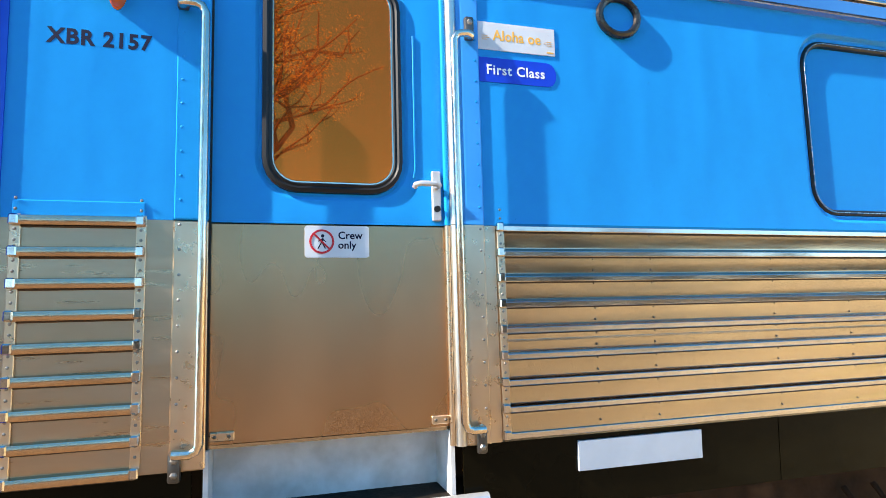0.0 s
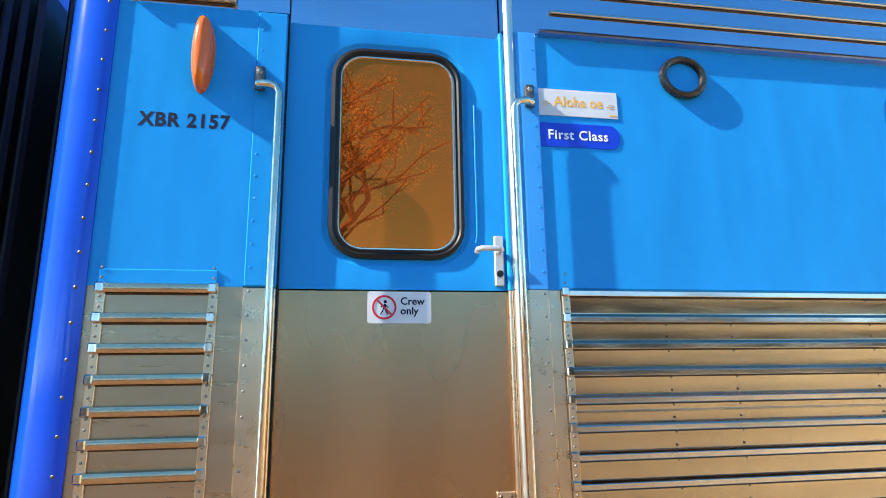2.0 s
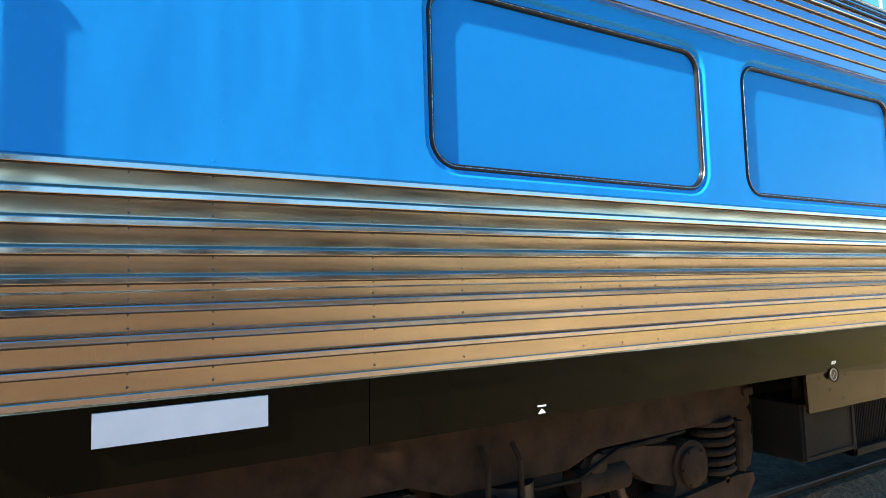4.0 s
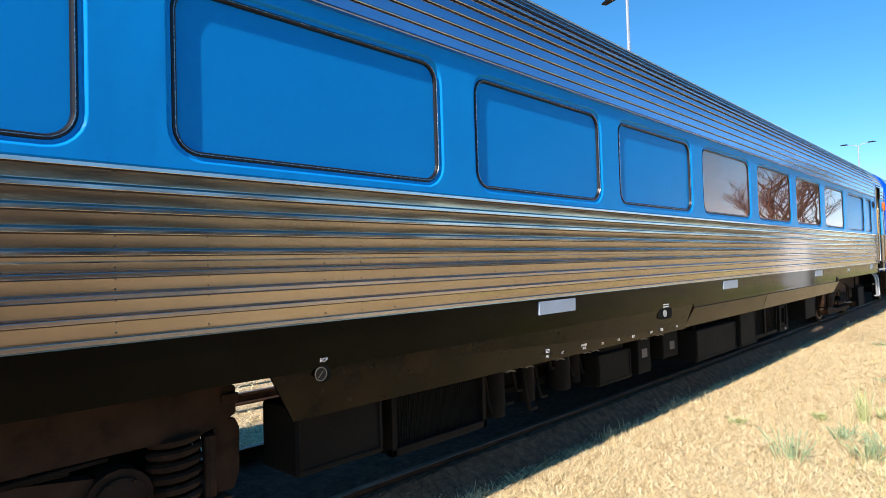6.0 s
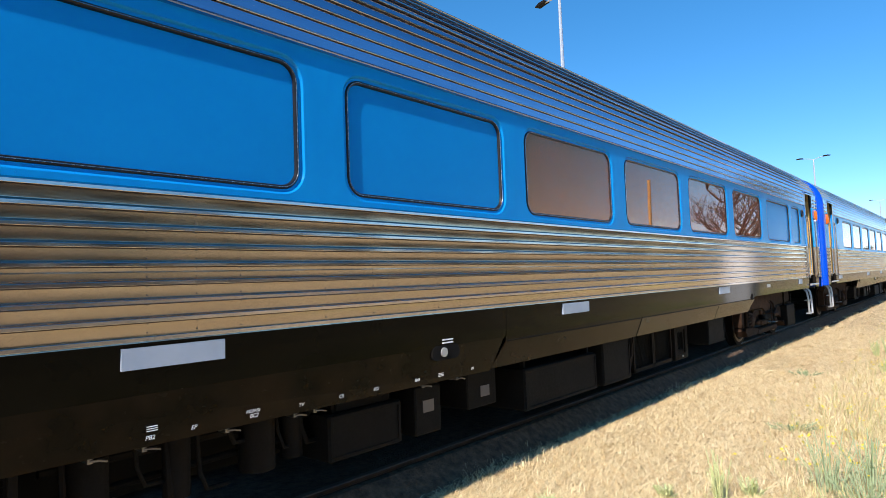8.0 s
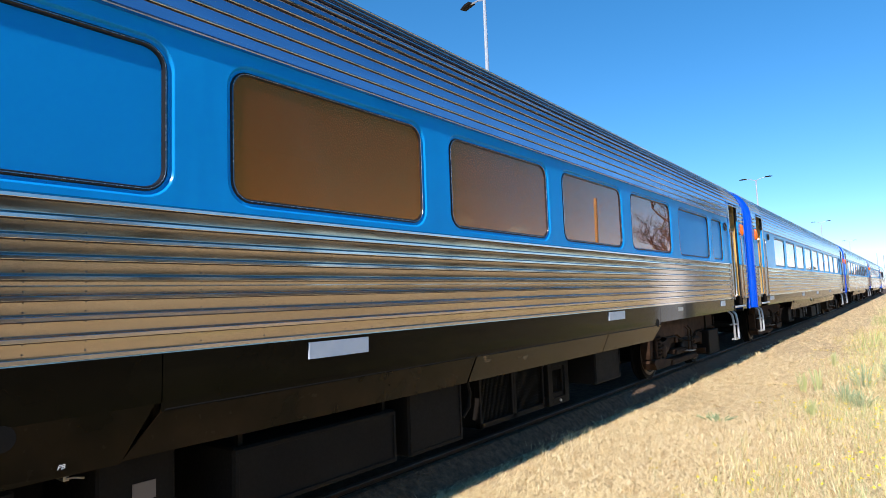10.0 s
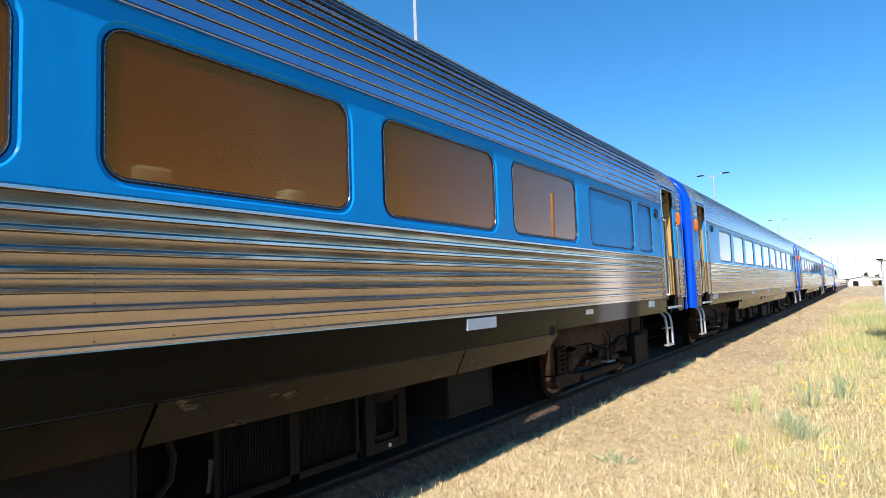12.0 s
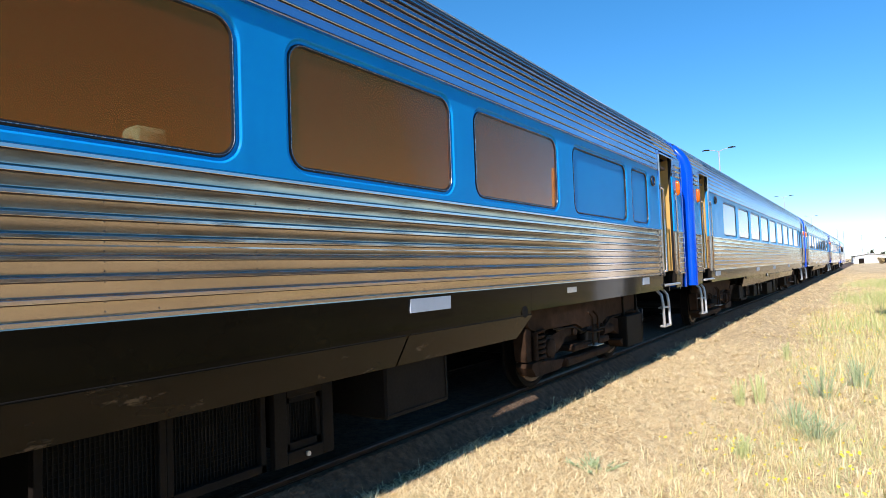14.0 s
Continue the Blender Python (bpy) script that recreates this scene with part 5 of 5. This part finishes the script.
def flowers():
    rg = np.random.RandomState(9)
    bm = bmesh.new()
    n = 0
    while n < 3000:
        x = 11.5 + 22 * rg.uniform() ** 1.5
        y = rg.uniform(-5, -0.9)
        edge = -1.5 + 0.02 * (x - 14) + rg.normal(0, 0.3)
        if (y > edge or math.sin(2.1 * x + 1.7 * y) + math.sin(1.3 * x - 2.3 * y) < -0.2) and rg.uniform() > 0.06:
            continue
        c = Vector((x, y, rg.uniform(0.05, 0.17)))
        for _ in range(rg.randint(1, 4)):
            r = rg.uniform(0.007, 0.014)
            d = c + Vector((rg.normal(0, 0.02), rg.normal(0, 0.02), rg.normal(0, 0.01)))
            tilt = Vector((rg.uniform(-0.8, 0.3), rg.uniform(-0.6, 0.6), 1)).normalized()
            u = tilt.orthogonal().normalized()
            w = tilt.cross(u)
            bm.faces.new([bm.verts.new(d + (u * math.cos(k) + w * math.sin(k)) * r) for k in [2 * math.pi * i / 5 for i in range(5)]])
            n += 1
        tube(bm, [(c.x, c.y, -0.03), (c.x + 0.01, c.y, c.z * 0.6), tuple(c)], 0.0012, 3)
    for f in bm.faces:
        f.material_index = 0 if len(f.verts) == 5 else 1
    tagged(finish("wild_flowers", bm, YELLOW, mats=(LIGHTGREEN,)), "small yellow flowers in the dry grass", "flowers", kind="stuff")


flowers()

# ---- far things ----


def lamp_post(x, y, arms, turn=0):
    root = tagged(new("lamp_post"), "tall galvanised yard lamp post", "lamp post", "lamp posts")
    root.location = (x, y, 0)
    part("pole", sweep(bmesh.new(), [[(r * math.cos(k), r * math.sin(k), z) for k in [math.pi / 4 * i for i in range(8)]] for r, z in ((0.13, 0.0), (0.12, 1.0), (0.06, 12.1))], True, True, True), GALV, root)
    part("base_plate", boxed(-0.25, 0.25, -0.25, 0.25, 0, 0.03), GALV, root)
    for s in arms:
        part("arm", tube(bmesh.new(), [(0, s * 0.05, 12.06), (0, s * 0.4, 12.2), (0, s * 0.9, 12.28)], 0.03, 6), GALV, root)
        head = [(s * 0.78, 12.25), (s * 0.86, 12.34), (s * 1.2, 12.36), (s * 1.45, 12.31), (s * 1.45, 12.27)]
        part("lamp_head", prism(bmesh.new(), head if s < 0 else head[::-1], -0.13, 0.13), UNDER, root, "flat dark lamp head")
    root.rotation_euler = (0, 0, radians(turn))
    return root


lamp_post(26.6, 8.7, (1, -1), -22).scale.z = 1.045
for x in (73.4, 127.0, 186.0):
    lamp_post(x, 8.3, (1, -1))
for i, (x, y) in enumerate(((230, 4.6), (250, 3.6), (300, -1.0))):
    mast = tagged(finish("mast", tube(bmesh.new(), [(0, 0, 0), (0, 0, 10.5)], 0.12, 6), GALV), "thin grey far-off lighting mast", "mast", "masts")
    mast.location = (x, y, 0)

CABIN = varied("white_cabin_sheet", (0.74, 0.74, 0.73), (0.84, 0.84, 0.83), 0.5, scale=2.0)
cabin = tagged(new("equipment_cabinet"), "plain white metal trackside cabinet standing in the grass", "cabinet")
cabin.location = (30.0, -3.27, -0.035)
part("wall", boxed(0, 1.2, -0.9, 0, 0.12, 2.12, bevel=0.01), CABIN, cabin)
part("door", boxed(-0.018, -0.002, -0.84, -0.06, 0.2, 2.05, bevel=0.004), CABIN, cabin)
part("corner_post", boxed(-0.03, 0.05, -0.03, 0.03, 0.0, 2.12, bevel=0.008), GALV, cabin)
part("corner_post", boxed(-0.03, 0.05, -0.93, -0.87, 0.0, 2.12, bevel=0.008), GALV, cabin)
part("roof", boxed(-0.05, 1.25, -0.96, 0.06, 2.122, 2.16, bevel=0.01), CABIN, cabin)
part("floodlight", boxed(-0.2, -0.05, -0.02, 0.12, 2.13, 2.165, bevel=0.01), UNDER, cabin)
part("plinth", boxed(0.04, 1.16, -0.86, -0.04, 0.0, 0.118), UNDER, cabin)

SHED = varied("shed_white", (0.6, 0.6, 0.58), (0.72, 0.72, 0.7), 0.7, scale=0.5)
SHEDROOF = varied("shed_roof_sheet", (0.46, 0.47, 0.47), (0.58, 0.58, 0.57), 0.5, scale=0.5)
shed = tagged(new("station_shed"), "low white shed with a shallow roof", "shed")
shed.location = (205, -8.0, 0)
part("wall", prism(bmesh.new(), [(0.0, -0.2), (9.0, -0.2), (9.0, 1.9), (4.9, 2.5), (0.0, 1.9)], 0, 14), SHED, shed)
part("roof", prism(bmesh.new(), [(-0.4, 1.84), (4.9, 2.52), (9.4, 1.84), (9.4, 1.92), (4.9, 2.62), (-0.4, 1.92)], -0.4, 14.4), SHEDROOF, shed)
part("awning", boxed(-3.0, 0.0, 8.2, 11.5, 1.75, 1.9), UNDER, shed)
for y in (8.4, 11.2):
    part("awning_post", boxed(-2.9, -2.7, y, y + 0.15, -0.1, 1.75), GALV, shed)
for y0 in (1.2, 6.2):
    part("doorway", boxed(-0.06, 0.02, y0, y0 + 1.2, -0.1, 1.3), UNDER, shed)

# ---- trees ----
BARK = varied("dark_bark", (0.05, 0.045, 0.03), (0.10, 0.085, 0.06), 0.9, scale=12, fine=0.5)
BAREBARK = varied("grey_bark", (0.07, 0.055, 0.045), (0.13, 0.105, 0.085), 0.9, scale=12, fine=0.5)
LEAF = blade_material("sparse_autumn_leaves", [(0.34, 0.46, 0.06), (0.50, 0.64, 0.09), (0.42, 0.55, 0.07)])
LEAFGREEN = blade_material("dull_green_leaves", [(0.06, 0.065, 0.042), (0.095, 0.10, 0.058), (0.075, 0.08, 0.05)])


def tree(height, seed, leaf_mat, leaves=3, leaf=0.07, depth=5, bark=None):
    rg, rl = random.Random(seed), random.Random(seed + 100)
    bm, lf = bmesh.new(), bmesh.new()

    def limb(p, d, length, r, level):
        pts = [p]
        q = p.copy()
        dd = d.copy()
        for k in range(3):
            dd = (dd + Vector((rg.uniform(-0.25, 0.25), rg.uniform(-0.25, 0.25), rg.uniform(-0.05, 0.2)))).normalized()
            q = q + dd * length / 3
            pts.append(q.copy())
        n = 7 if level > 3 else 4
        loops = []
        for i, c in enumerate(pts):
            t = (pts[min(i + 1, 3)] - pts[max(i - 1, 0)]).normalized()
            u = t.orthogonal().normalized()
            w = t.cross(u)
            rr_ = r * (1 - 0.16 * i)
            loops.append([c + (u * math.cos(2 * math.pi * k / n) + w * math.sin(2 * math.pi * k / n)) * rr_ for k in range(n)])
        sweep(bm, loops)
        if level <= 2:
            for k in range(leaves):
                c = pts[rl.randint(1, 3)] + Vector((rl.gauss(0, 0.12), rl.gauss(0, 0.12), rl.gauss(0, 0.12)))
                a, b = Vector((rl.gauss(0, 1), rl.gauss(0, 1), rl.gauss(0, 1))).normalized(), Vector((rl.gauss(0, 1), rl.gauss(0, 1), rl.gauss(0, 1))).normalized()
                lf.faces.new([lf.verts.new(v) for v in (c, c + a * leaf + b * leaf * 0.35, c + a * leaf * 2, c + a * leaf - b * leaf * 0.35)])
        if level > 0:
            for k in range(3 if level > 1 else 2):
                at = pts[3] if k == 0 else pts[rg.randint(1, 3)]
                side = Vector((rg.gauss(0, 1), rg.gauss(0, 1), rg.uniform(-0.15, 0.5))).normalized()
                limb(at, (dd * 0.75 + side * 0.75).normalized(), length * rg.uniform(0.62, 0.82), r * 0.6, level - 1)

    limb(Vector((0, 0, 0)), Vector((0.05, 0, 1)), height * 0.27, height * 0.018, depth)
    root = new("tree")
    part("trunk", bm, bark or BARK, root)
    tagged(part("crown", lf, leaf_mat, root), kind="stuff")
    return root


t1 = tagged(tree(20.0, 13, LEAF, 46, 0.042, 5), "half-bare tree with sparse orange leaves", "tree", "trees")
t1.matrix_basis = pose(-1.0, -21, 0, 0, 0, 240) @ Matrix.Diagonal((1.45, 1.45, 1.1, 1.0))
copy_thing(t1, pose(-10.5, -22, 0, 0, 0, 20))
t2 = tagged(tree(9.5, 8, LEAFGREEN, 26, 0.32, 4, BAREBARK), "dull green bushy tree", "tree", "trees")
t2.matrix_basis = pose(-9, -30, 0)
for i in range(26):
    copy_thing(t2, pose(-50 + 6.2 * i, -30 + 3 * math.sin(i * 2.1), 0, 0, 0, 67 * i) @ Matrix.Scale((0.35 if i < 9 else 0.55) + 0.08 * math.sin(i * 1.9), 4))
for i in range(14):
    copy_thing(t2, pose(113 + 20 * i, -31 + 4 * math.sin(i * 1.7), 0, 0, 0, 53 * i) @ Matrix.Scale(0.7, 4))

for x, y, q in ((226, -3.5, 0.5), (229, -6.5, 0.42)):
    copy_thing(t2, pose(x, y, 0, 0, 0, 31 * x) @ Matrix.Scale(q, 4))
LEAFDRY = blade_material("dry_bush_leaves", [(0.30, 0.22, 0.10), (0.40, 0.30, 0.14), (0.35, 0.26, 0.12)])
bush = tagged(tree(2.4, 21, LEAFDRY, 30, 0.12, 3, BAREBARK), "dry tan bush on the verge", "bush")
bush.matrix_basis = pose(182, -5.2, -0.5) @ Matrix.Scale(1.2, 4)

SCRUB = blade_material("grey_tan_scrub_leaves", [(0.17, 0.15, 0.115), (0.25, 0.22, 0.165), (0.20, 0.18, 0.135)])


def shrub_belt():
    """Unseen close-grown scrub with an uneven top, added to tone the steel's reflections."""
    rg = np.random.RandomState(31)
    n = 64000
    x = rg.uniform(-60, 150, n)
    top = np.interp(x, (-20, 0, 12, 24, 36, 80), (2.5, 3.8, 5.2, 5.2, 3.0, 2.5)) + 0.4 * np.sin(x * 0.31) + 0.35 * np.sin(x * 0.83 + 1) + 0.25 * np.sin(x * 2.3)
    z = top * rg.uniform(0, 1, n) ** 0.8
    y = -31.5 + 2.2 * np.sin(x * 0.2) + rg.normal(0, 0.8, n)
    a, b = rg.normal(0, 1, (n, 3)), rg.normal(0, 1, (n, 3))
    a /= np.linalg.norm(a, axis=1)[:, None]
    b -= a * np.sum(a * b, 1)[:, None]
    b /= np.linalg.norm(b, axis=1)[:, None]
    c = np.stack([x, y, z], 1)
    k = rg.uniform(0.14, 0.32, n)[:, None]
    pts = np.stack([c - a * k, c + b * k * 0.6, c + a * k, c - b * k * 0.6], 1).reshape(-1, 3)
    pts[:, 2] = np.maximum(pts[:, 2], -0.03)
    me = bpy.data.meshes.new("shrub_belt")
    me.from_pydata(pts.tolist(), [], (np.arange(n)[:, None] * 4 + np.arange(4)).tolist())
    me.materials.append(SCRUB)
    tagged(new("shrub_belt", me), "unseen grey-tan scrub added to tone reflections in the steel", "shrubs", kind="stuff")


shrub_belt()
t3 = tagged(tree(19.0, 11, LEAF, 1, 0.05, 6, BAREBARK), "bare grey-branched tree beside the yard", "tree", "trees")
t3.matrix_basis = pose(62, -13, 0, 0, 0, 30)
for x, y, a, k in ((73, -14, 140, 1.0), (84, -17, 250, 0.9), (-16, -22, 80, 1.1)):
    copy_thing(t3, pose(x, y, 0, 0, 0, a) @ Matrix.Scale(k, 4))
for x, y, a in ((238, -9, 10), (246, -14, 120), (233, -22, 70), (260, -30, 200)):
    copy_thing(t2, pose(x, y, 0, 0, 0, a))

POLEWOOD = varied("creosote_pole", (0.44, 0.42, 0.18), (0.58, 0.55, 0.26), 0.8, scale=6, stretch=(1, 1, 0.15), fine=0.3)
pole = tagged(finish("power_pole", tube(bmesh.new(), [(0, 0, 0), (0, 0.1, 5), (0, 0.2, 10.5)], 0.15, 10), POLEWOOD, None, "", 50), "brown timber power pole behind the path", "power pole")
pole.location = (61.5, -20, 0)
